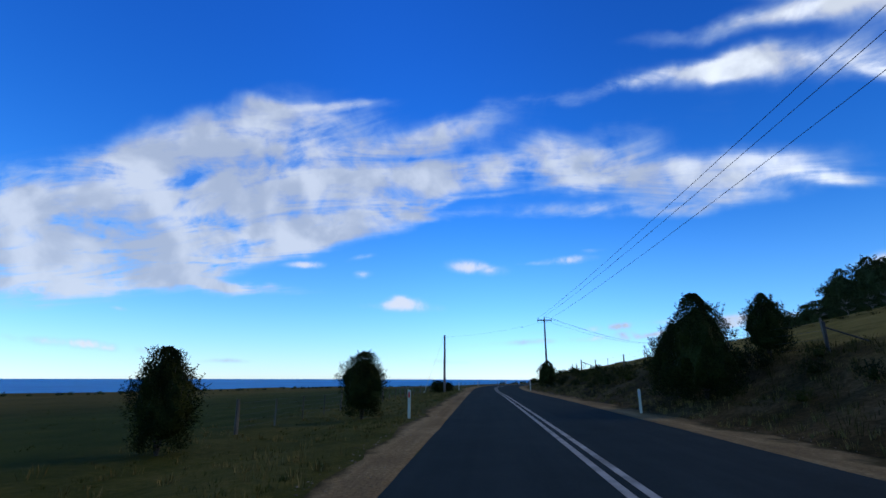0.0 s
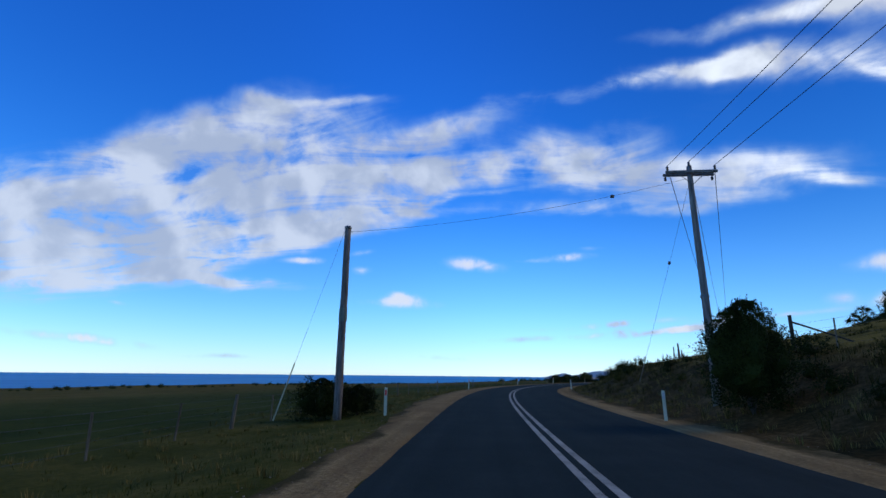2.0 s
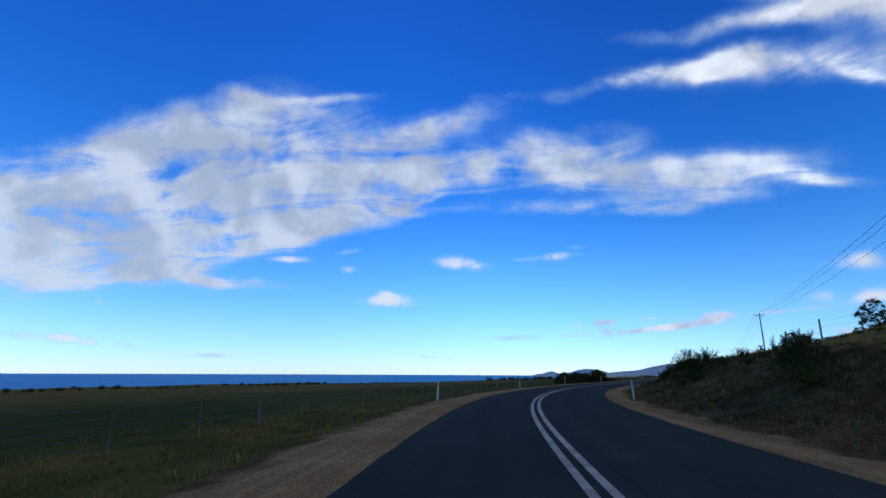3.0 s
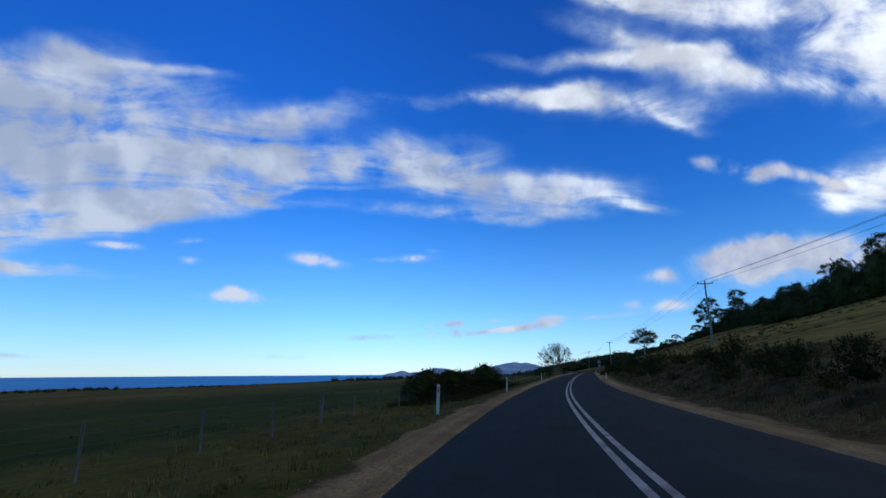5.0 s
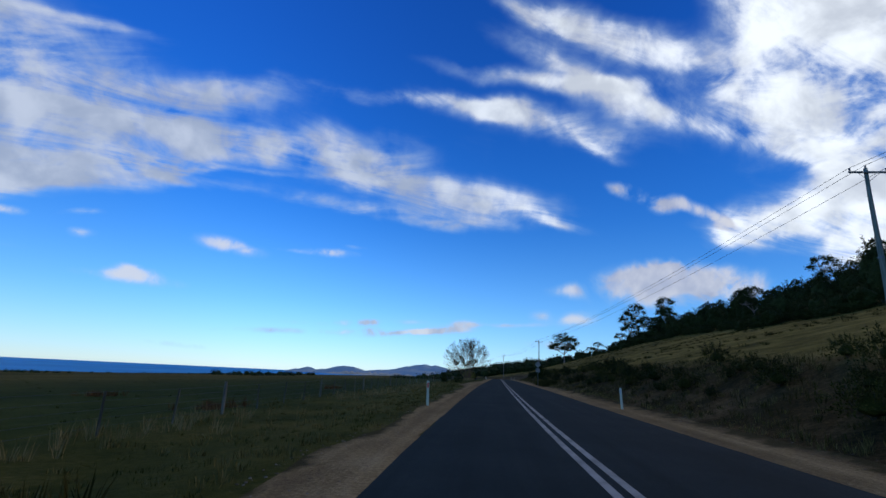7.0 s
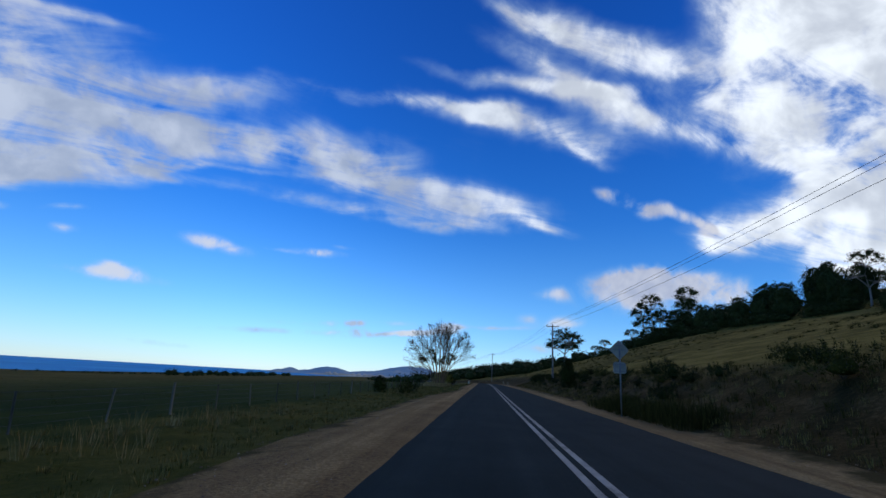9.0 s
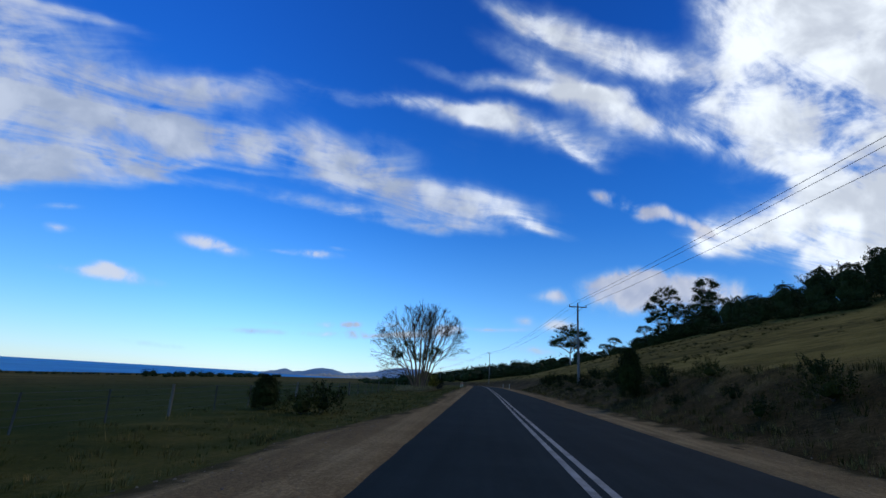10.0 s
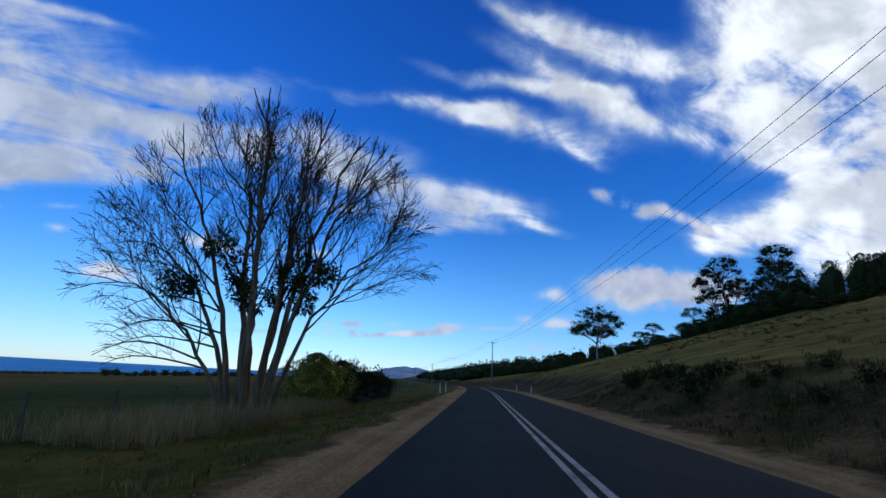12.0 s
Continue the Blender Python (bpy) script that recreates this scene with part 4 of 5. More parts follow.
for s, d, k, sc, rot in ((162.2, -10.8, 2, 0.55, 30), (166.8, -7.2, 2, 0.42, 75), (169.6, -7.3, 2, 0.46, 190), (172.2, -7.5, 2, 0.52, 310), (173.8, -9.9, 2, 0.7, 100), (174.4, -7.0, 2, 0.44, 250), (170.0, -11.6, 2, 0.75, 140), (174.6, -12.2, 2, 0.7, 15),
                        (158.4, -7.0, 2, 0.40, 60), (161.0, -6.8, 2, 0.38, 170), (164.2, -6.5, 2, 0.33, 5), (165.6, -8.4, 2, 0.5, 290), (168.2, -6.3, 2, 0.34, 120), (171.0, -6.1, 2, 0.34, 35), (176.6, -6.2, 2, 0.34, 220), (179.6, -6.5, 2, 0.36, 80)):
    bush(BOX[k], "boxthorn_bush", "low tangle of dead twigs and dark leaves before the hedge", stand(s, d, None, rot, scale=sc), "hedge of bushes")
# on the hill side
bush(CONE[0], "conifer_shrub", "tall black-green pointed shrub against the bank", stand(21.6, 7.2, None, 0, scale=0.82), "tall roadside shrubs")
bush(CONE[1], "conifer_shrub", "dark shrub against the bank", stand(24.8, 7.3, None, 80, scale=1.05), "tall roadside shrubs")
bush(CONE[1], "conifer_shrub", "dark upright shrub on the slope of the bank", stand(23.6, 11.0, None, 160, scale=0.88), "tall roadside shrubs")
bush(WATTLE[1], "roadside_bush", "tall dark bush at the foot of a power pole", stand(67.2, 6.6, None, 60, scale=1.02), "tall roadside shrubs")
bush(CONE[2], "conifer_shrub", "black-green upright shrub on the bank", stand(287.7, 7.8, None, 0, scale=1.0), "tall roadside shrubs")
rng = random.Random(71)
for s in np.arange(12, 345, 1.3):
    dip = smooth(60, 75, s) * (1 - smooth(115, 135, s))
    if rng.random() < 0.15 + 0.1 * dip:
        continue
    d = 7.4 + 4.0 * rng.random() ** 0.9
    if abs(s - 251) < 4 or abs(s - 70) < 2:
        d += 2.5
    bush(LOW[rng.randint(0, 2)], "bank_shrub", "low dark scrub on the road bank", stand(s + rng.uniform(-1, 1), d, None, rng.uniform(0, 360), scale=(0.4 + 0.6 * rng.random() ** 2) * (0.6 + 0.4 * smooth(6.5, 9, d)) * (1 - 0.2 * dip)), "scrub along the bank", "shrub")

# trees on the hill
GUMS = [gum_meshes(51, 18.5, [(0, 0, 0.68, 0.40, 0.28), (-0.22, 0.05, 0.50, 0.20, 0.12), (0.2, 0.1, 0.5, 0.2, 0.12), (0.02, -0.1, 0.62, 0.3, 0.2)], 38, 10),
        gum_meshes(52, 30, [(0, 0, 0.82, 0.22, 0.19), (-0.17, 0.05, 0.66, 0.17, 0.17), (0.16, -0.05, 0.60, 0.17, 0.17), (-0.05, 0.1, 0.48, 0.19, 0.16), (0.08, 0.1, 0.32, 0.19, 0.15)], 34, 9, 0.62),
        gum_meshes(53, 30, [(0.03, 0, 0.83, 0.18, 0.17), (0.14, 0.05, 0.68, 0.16, 0.16), (-0.13, -0.05, 0.61, 0.16, 0.16), (0.06, 0.1, 0.46, 0.18, 0.16), (-0.05, 0.1, 0.31, 0.18, 0.14)], 34, 9, 0.62),
        gum_meshes(54, 14, [(0, 0, 0.76, 0.26, 0.2), (-0.16, 0.03, 0.54, 0.2, 0.13), (0.17, 0, 0.48, 0.2, 0.13)], 26, 8, 0.45)]


def wood_tree_meshes(seed, wide, tall):
    return bush_meshes(seed, wide, tall, 3200, 0.44, leaf_gum, 0.0, 0.55, 0.0, 0.85, 0.66, shoots=14)


WOOD = [wood_tree_meshes(61, 9, 11), wood_tree_meshes(62, 8, 13), wood_tree_meshes(63, 10, 10)]
gum(GUMS[0], "broad eucalypt with a domed open crown", stand(470, 45.7, None, 20, scale=1.14))
for s, d, k, rot, sc in ((460, 84, 1, 20, 0.93), (455, 99, 2, 60, 0.93), (462, 92, 3, 200, 1.3), (468, 78, 3, 130, 1.05), (472, 66, 3, 0, 0.85), (474, 62, 3, 120, 0.7), (452, 92, 3, 40, 1.25)):
    gum(GUMS[k], "tall eucalypt with pale limbs and clumped crown", stand(s, d, None, rot, scale=sc))


def wood_tree(s, d, scale, rot, kind, squat=1.0):
    ob = thing("hill_tree", "dense dark eucalypt at the edge of the hill wood", "tree", stand(s, d, land(s, d) - 0.9 * scale, rot, scale=scale) @ Matrix.Diagonal((1 / squat, 1 / squat, squat, 1)), "hill wood")
    part("stemwork", WOOD[kind][0], ob)
    part("crown", WOOD[kind][1], ob)


rng = random.Random(81)
for s in np.arange(142, 475, 7.5):
    for row in range(2):
        d = 76 - 14 * smooth(215, 250, s) * (1 - smooth(290, 330, s)) + 14 * smooth(380, 450, s) + row * 13 + rng.uniform(-4, 4) + 6 * rough_at(s, 0, 60, 8.0)
        if d > 122:
            continue
        wood_tree(s + rng.uniform(-3, 3), d, rng.uniform(0.75, 1.3) * (1 - 0.2 * smooth(320, 420, s)) * (1 - 0.35 * (1 - smooth(142, 172, s))) * (1 - 0.25 * smooth(235, 265, s) * (1 - smooth(340, 370, s))), rng.uniform(0, 360), rng.randint(0, 2))
for s in np.arange(136, 455, 4.2):  # low growth along the foot of the wood
    d = 69 - 14 * smooth(215, 250, s) * (1 - smooth(290, 330, s)) + 14 * smooth(380, 450, s) + rng.uniform(-3, 3) + 6 * rough_at(s, 0, 60, 8.0)
    wood_tree(s, d, rng.uniform(0.28, 0.5), rng.uniform(0, 360), rng.randint(0, 2), rng.uniform(0.6, 0.85))
for s, d, k, rot in ((330, 72, 3, 10), (300, 74, 3, 90), (262, 70, 3, 200), (225, 72, 3, 300)):
    gum(GUMS[k], "slender eucalypt standing above the hill wood", stand(s, d, None, rot, scale=1.05 - 0.2 * smooth(290, 330, s)))
for s, d in ((470, 57), (476, 62), (466, 70), (464, 76), (461, 82), (458, 88), (455, 95)):
    wood_tree(s, d, rng.uniform(0.42, 0.62), rng.uniform(0, 360), rng.randint(0, 2), rng.uniform(0.62, 0.8))
for s, d in ((424, 78), (428, 77), (433, 76), (437, 74), (441, 73), (445, 71), (449, 69), (453, 68), (457, 65), (461, 62), (465, 58), (468, 54), (430, 84), (436, 82), (442, 80), (448, 77), (454, 74)):
    wood_tree(s, d, rng.uniform(0.6, 0.85), rng.uniform(0, 360), rng.randint(0, 2), rng.uniform(0.62, 0.8))
for s, d in ((472, 72), (468, 84), (482, 52), (486, 50), (491, 46), (495, 44), (499, 43), (503, 41), (508, 39), (512, 38), (516, 37), (520, 36), (525, 35), (530, 34), (535, 32), (541, 30), (547, 29), (552, 28), (558, 27), (565, 26)):
    wood_tree(s, d, rng.uniform(0.42, 0.62), rng.uniform(0, 360), rng.randint(0, 2), rng.uniform(0.62, 0.8))
# crest above the first bend
for s, d, sc in ((98, 55, 0.24), (107, 60, 0.26), (114, 66, 0.30), (110, 72, 0.33), (90, 76, 0.30)):
    wood_tree(s, d, sc, rng.uniform(0, 360), rng.randint(0, 2))
for s, d, sc in ((103, 57, 0.30), (111, 63, 0.34), (116, 70, 0.38), (100, 74, 0.36), (106, 66, 0.32)):
    gum(GUMS[3], "small dark eucalypt on the crest of the hill", stand(s, d, None, rng.uniform(0, 360), scale=sc))


def far_woods(name, label, places, seed, size):
    """Woods too far off to count."""
    rng, so = random.Random(seed), Soup()
    for p in places:
        t = size * rng.uniform(0.6, 1.3)
        lump(so, rng, p + Vector((0, 0, t * 0.4)), (t * 0.6, t * 0.6, t * 0.45), rng.random() * 50, 2)
        leaves_round(so, rng, p + Vector((0, 0, t * 0.5)), t * 0.62, 60, t * 0.16, t * 0.09, 0.8, 0.3)
    tagged(new(name, so.mesh(name, leaf_gum)), label, "woodland", "", "stuff")


rng = random.Random(91)
far_woods("coastal_scrub", "dark wind-shorn scrub along the shore",
          [on(s + rng.uniform(-4, 4), -312 + 14 * rough_at(s, 0, 60, 6.0) + rng.uniform(-9, 9), land(s, -312) - 0.3) for s in np.arange(60, 1500, 3.2) if rough_at(s, 0, 45, 1.0) > -0.35], 92, 2.4)
far_woods("coastal_scrub", "dark stand of trees near the shore", [on(s + rng.uniform(-5, 5), d + rng.uniform(-14, 14), land(s, d) - 0.3) for s, d in [(s, -250) for s in np.arange(740, 1260, 9)] + [(s, -235) for s in np.arange(900, 1050, 12)]], 93, 6.0)
far_woods("far_wood", "dark woods beyond the road's bend", [on(s + rng.uniform(-8, 8), d, land(s, d) - 0.5) for s in np.arange(560, 1000, 9) for d in (18 + rng.uniform(-4, 8), 34 + rng.uniform(-8, 8), 60 + rng.uniform(-10, 10), 95 + rng.uniform(-10, 10))], 94, 8)
far_woods("far_wood", "dark trees along the paddocks ahead", [on(s + rng.uniform(-8, 8), d, land(s, d) - 0.3) for s in np.arange(420, 900, 14) for d in (-22 + rng.uniform(-6, 6) - 0.1 * (s - 420),)], 95, 4)


def bare_tree(s, d):
    """A many-stemmed leafless eucalypt with a few tufts of leaves low down."""
    rng = random.Random(42)
    ob = thing("bare_tree", "large leafless many-stemmed eucalypt with brown bark", "tree", stand(s, d))
    lengths, kids = (0, 3.0, 2.2, 1.35, 0.75), (0, 3, 4, 5, 0)

    def outside(p):
        """How far out of the crown's round outline a place lies; 1 is on it."""
        return ((p.x + 0.25) / 6.8) ** 2 + (p.y / 5.6) ** 2 + ((p.z - 6.0) / 5.7) ** 2

    def grow(stem, twig, a, aim, level, scale, r):
        """One limb and all that grows from it; the thick part goes to the stem, the thin to the branches."""
        out_of = outside(a)
        if out_of > 1.0:
            return
        length = lengths[level] * scale * rng.uniform(0.8, 1.2) * (1 - 0.45 * smooth(0.65, 1.0, out_of))
        if outside(a + aim.normalized() * length) > 1.1:
            length *= 0.75
        steps = (8, 6, 5, 4, 3)[level]
        reach = smooth(2.6, 5.8, math.hypot(a.x, a.y)) * (1 - 0.6 * smooth(7.0, 9.5, a.z))
        ps = limb(rng, a, aim, length, steps, (0.06, 0.10, 0.14, 0.18, 0.22)[level], (0.04, 0.06, 0.08, 0.09, 0.08)[level] - (0.0, 0.06, 0.12, 0.17, 0.19)[level] * reach)
        end = r * (0.74, 0.55, 0.5, 0.45, 0.4)[level]
        (stem if level < 2 and r > 0.05 else twig).tube(ps, [max(r + (end - r) * k / steps, 0.0075) for k in range(steps + 1)], (9, 7, 5, 4, 3)[level], False)
        if level == 4:
            return
        w = (ps[-1] - ps[-2]).normalized()
        for k in range(2):  # the fork at its end
            grow(stem, twig, ps[-1], w + unit(rng) * (0.36 + 0.05 * level) + Vector((0, 0, 0.08)), level + 1, scale, end * (0.92 if k == 0 else 0.7))
        for _ in range(kids[level]):  # side limbs
            q = rng.uniform(0.2, 0.97) * steps
            i = min(int(q), steps - 1)
            b, out = ps[i].lerp(ps[i + 1], q - i), unit(rng)
            w = (ps[i + 1] - ps[i]).normalized()
            grow(stem, twig, b, w * 0.85 + (out - out.dot(w) * w).normalized() * rng.uniform(0.45, 0.8) + Vector((0, 0, 0.16)), min(level + rng.choice((1, 1, 2)), 4), scale * rng.uniform(0.75, 1.0), r * 0.42)

    # stems that fan out from one root: sideways at the foot, at the top, height of the top, depth, thickness, number of side limbs
    for x0, x1, z1, y1, r, limbs in ((-0.75, -5.2, 7.0, 0.6, 0.125, 8), (-0.65, -4.9, 5.0, -1.2, 0.10, 8), (-0.5, -3.9, 10.4, -0.6, 0.14, 8), (-0.4, -2.0, 11.4, 0.9, 0.165, 8), (-0.1, 0.0, 11.6, -1.6, 0.165, 7), (0.1, 0.6, 10.8, 2.2, 0.14, 6),
                                     (0.3, 1.6, 11.4, -0.5, 0.16, 7), (0.45, 2.8, 11.6, 0.6, 0.155, 7), (0.6, 3.7, 9.6, -1.0, 0.14, 8), (0.75, 4.6, 7.2, 0.3, 0.105, 8), (0.2, 0.8, 8.6, -3.0, 0.11, 6), (-0.2, -2.2, 8.2, 2.7, 0.11, 6)):
        so, br = Soup(), Soup()
        foot, tip = Vector((x0, 0.22 * y1, -0.25)), Vector((x1, y1, 0.93 * z1))
        knee = Vector((x0 + 0.30 * (x1 - x0), 0.45 * y1, 0.55 * z1 if z1 > 8 else 0.72 * z1))
        ps = []
        for k in range(15):
            u = k / 14
            ps.append(foot * (1 - u) ** 2 + knee * 2 * u * (1 - u) + tip * u * u + unit(rng) * 0.11 * smooth(0.05, 0.4, u))
        so.tube(ps, [0.9 * r * (1.25 if k == 0 else 1) * (1 - 0.78 * k / 14) for k in range(15)], 9, False)
        for n in range(limbs):
            q = 14 * (0.34 + 0.62 * (n + rng.random()) / limbs)
            i = min(int(q), 13)
            w, out = (ps[i + 1] - ps[i]).normalized(), unit(rng) + Vector((0.5 if x1 > x0 else -0.5, 0, 0))
            out = (out - out.dot(w) * w).normalized()
            grow(so, br, ps[i].lerp(ps[i + 1], q - i), w * 0.9 + out * rng.uniform(0.45, 0.85) + Vector((0, 0, 0.1)), rng.choice((1, 1, 2)), rng.uniform(0.7, 1.0) * (1.1 - 0.35 * q / 14), r * (1 - 0.74 * q / 14) * 0.5)
        for _ in range(2):
            grow(so, br, ps[-1], (ps[-1] - ps[-2]).normalized() + unit(rng) * 0.4, 2, 0.9, r * 0.24)
        if z1 < 8 and x1 < 0 or x0 == -0.5:  # long thin limbs low down that sag at their ends
            away = 1 if x1 > 0 else -1
            for h in (4, 5):
                low = [ps[h] + Vector((away * 3.6 * u, 0.5 * away * u, 1.5 * u - 1.7 * u * u + 0.12 * math.sin(5 * u + h + x0))) for u in np.linspace(0, 1, 8)]
                br.tube(low, [0.042 - 0.004 * k for k in range(8)], 5, False)
                for k in range(2, 8):
                    grow(so, br, low[k], Vector((away, rng.uniform(-0.7, 0.7), rng.uniform(-0.1, 0.7))), 3, 0.9, 0.014)
        part("twigwork", br.mesh("twigwork", twig_bare), part("stem", so.mesh("stem", bark_bare, True), ob))
    for x, y, z, size in ((-3.7, 0.2, 5.0, 0.62), (-3.1, -0.3, 4.7, 0.5), (-1.9, -0.3, 6.3, 0.5), (-1.4, 0.3, 5.6, 0.55), (-1.1, 0.4, 4.7, 0.5), (-0.2, -0.3, 4.4, 0.55), (0.5, 0.2, 4.7, 0.55), (1.1, -0.2, 5.2, 0.5), (1.8, -0.2, 5.4, 0.6), (2.4, 0.2, 5.5, 0.5), (1.5, 0.3, 4.4, 0.45)):
        so = Soup()
        for _ in range(18):
            c = Vector((x, y, z)) + unit(rng) * size * 0.9
            leaves_round(so, rng, c, size * 0.34, 26, 0.2, 0.06, 1.0, -0.45)
            so.tube([Vector((x * 0.8, y, z - size)), c], [0.012, 0.005], 3, False)
        part("leaf_clump", so.mesh("leaf_clump", leaf_gum), ob, "dark tuft of drooping leaves")
    return ob


bare_tree(323.4, -9.9)


# ---- grass and stones ----
def tufts(name, label, places, material, seed, tall, blades, spread=0.16, wide=0.012):
    rng, so = random.Random(seed), Soup()
    for p in places:
        h = tall * rng.uniform(0.5, 1.3)
        for _ in range(blades):
            w = rng.uniform(0, 6.28)
            base = p + Vector((math.cos(w), math.sin(w), 0)) * spread * rng.random()
            tip = base + Vector((math.cos(w) * rng.uniform(0.0, 0.6) * h, math.sin(w) * rng.uniform(0, 0.6) * h, h * rng.uniform(0.6, 1.0)))
            x = Vector((-math.sin(w), math.cos(w), 0)) * wide * rng.uniform(0.6, 1.5)
            n = len(so.v)
            mid = base.lerp(tip, 0.55) + Vector((0, 0, 0.1 * h))
            so.v += [base - x, base + x, mid + x * 0.8, mid - x * 0.8, tip]
            so.f += [(n, n + 1, n + 2, n + 3), (n + 3, n + 2, n + 4)]
    tagged(new(name, so.mesh(name, material)), label, "grass", "", "stuff")


def sow(rng, count, s0, s1, side_of, reach, clear=0.15):
    got = []
    for _ in range(count):
        s = rng.uniform(s0, s1)
        edge = shoulder(s, side_of)
        d = edge + side_of * (clear + reach * rng.random() ** 1.6)
        got.append(on(s, d, land(s, d) - 0.01))
    return got


rng = random.Random(101)
tufts("verge_grass", "dry straw-coloured grass along the verge", sow(rng, 2300, -4, 350, -1, 5.0), straw, 102, 0.17, 16, 0.2, 0.005)
tufts("verge_grass", "green grass patches along the verge", sow(rng, 2600, -4, 350, -1, 5.0, 0.5), greenblade, 103, 0.09, 18, 0.26, 0.005)
tufts("verge_grass", "dry straw-coloured grass on the road bank", sow(rng, 4200, -4, 350, 1, 6.5, 0.1), straw, 104, 0.24, 13, 0.18, 0.006)
tufts("tall_grass", "tall pale seeding grass below the bare tree", [on(s, d, land(s, d)) for s, d in [(rng.uniform(316, 332), rng.uniform(-12.2, -8.3)) for _ in range(900)]], pale_straw, 105, 0.7, 18, 0.25, 0.0045)
tufts("tall_grass", "tall dry grass along the paddock fence", [on(s, d, land(s, d)) for s, d in [(rng.uniform(0, 350), rng.uniform(-13.0, -9.5)) for _ in range(900)]], straw, 106, 0.2, 14, 0.28, 0.005)
tufts("tall_grass", "tall dry grass round the sign post", [on(s, d, land(s, d)) for s, d in [(rng.uniform(247, 262), rng.uniform(4.9, 6.8)) for _ in range(420)]], tussock_mat, 110, 0.75, 12, 0.2, 0.007)
tufts("bank_undergrowth", "dark rank grass and scrub on the bank", [on(s, d, land(s, d) - 0.03) for s, d in [(rng.uniform(0, 350), 5.9 + 6.5 * rng.random() ** 0.9) for _ in range(4300)]], tussock_mat, 109, 0.3, 13, 0.3, 0.008)
tufts("hill_tussock", "dark tussocks scattered over the hill pasture", [on(s, d, land(s, d) - 0.05) for s, d in [(rng.uniform(20, 480), 12 + 66 * rng.random() ** 0.8) for _ in range(9000)] if rough_at(s, d, 11, 3.3) + 0.5 * rough_at(s, d, 3.5, 1.2) > 0.14], tussock_mat, 107, 0.34, 26, 0.42, 0.014)
tufts("paddock_tussock", "low dry tussocks in the paddock", [on(s, d, land(s, d) - 0.03) for s, d in [(rng.uniform(0, 420), -13 - 60 * rng.random() ** 1.5) for _ in range(2600)]], greenblade, 108, 0.10, 10, 0.3, 0.012)
tufts("rank_weeds", "dark rank weeds and dead stalks before the hedge", [on(s, d, land(s, d) - 0.02) for s, d in [(rng.uniform(154, 183), -5.3 - 4.5 * rng.random() ** 1.2) for _ in range(900)]], tussock_mat, 114, 0.40, 14, 0.25, 0.008)
tufts("seed_grass", "thin pale seeding grass along the paddock fence", [on(s, d, land(s, d) - 0.02) for s, d in [(rng.uniform(183, 250), rng.gauss(-10.0, 0.9)) for _ in range(330)] if rough_at(s, d, 7, 2.1) > -0.1], pale_straw, 115, 0.5, 9, 0.22, 0.004)
tufts("dock_weeds", "rust-red dried dock weeds in the paddock", [on(s, d, land(s, d) - 0.02) for s, d in [(rng.gauss(a, 0.8), rng.gauss(b, 0.4)) for a, b in ((199, -13.2), (207, -25), (226, -17)) for _ in range(26)]], rust_weed, 116, 0.38, 16, 0.2, 0.008)


def stones(name, label, places, seed, size):
    rng, so = random.Random(seed), Soup()
    for p in places:
        r = size * rng.uniform(0.4, 1.4)
        n = len(so.v)
        ring = [Vector((math.cos(k * 1.2566 + rng.uniform(-0.3, 0.3)), math.sin(k * 1.2566), 0)) * r * rng.uniform(0.7, 1.2) for k in range(5)]
        so.v += [p + q for q in ring] + [p + q * 0.55 + Vector((0, 0, r * rng.uniform(0.4, 0.8))) for q in ring]
        so.f += [(n + k, n + (k + 1) % 5, n + 5 + (k + 1) % 5, n + 5 + k) for k in range(5)] + [tuple(n + 5 + k for k in range(5))]
    tagged(new(name, so.mesh(name, stone)), label, "stones", "", "stuff")


def on_shoulder(count, side_of):
    got = []
    for _ in range(count):
        s, k = rng.uniform(0, 345), rng.random() ** 0.7
        edge = LEFT - 0.05 if side_of < 0 else RIGHT + 0.05
        d = edge + (shoulder(s, side_of) + side_of * 0.3 - edge) * k
        got.append(on(s, d, land(s, d) + 0.005))
    return got


stones("loose_stones", "loose pale stones on the gravel shoulder", on_shoulder(5000, -1), 111, 0.018)
stones("loose_stones", "loose pale stones on the gravel shoulder", on_shoulder(3500, 1), 112, 0.018)


# ---- posts, fences, poles, the sign ----
def guide_post_meshes(reflector):
    body = Soup()
    bm = bmesh.new()
    bmesh.ops.create_cube(bm, size=1, matrix=Matrix.LocRotScale((0, 0, 0.44), None, (0.105, 0.028, 1.08)))
    for v in bm.verts:
        if v.co.z > 0.9 and v.co.x > 0:
            v.co.z -= 0.012
    bmesh.ops.bevel(bm, geom=bm.edges[:], offset=0.006, segments=2, affect="EDGES")
    body.take(bm)
    plate = Soup().box((0, -0.0165, 0.80), (0.058, 0.006, 0.2), bevel=0.002)
    return body.mesh("post", post_white), plate.mesh("reflector", reflector)


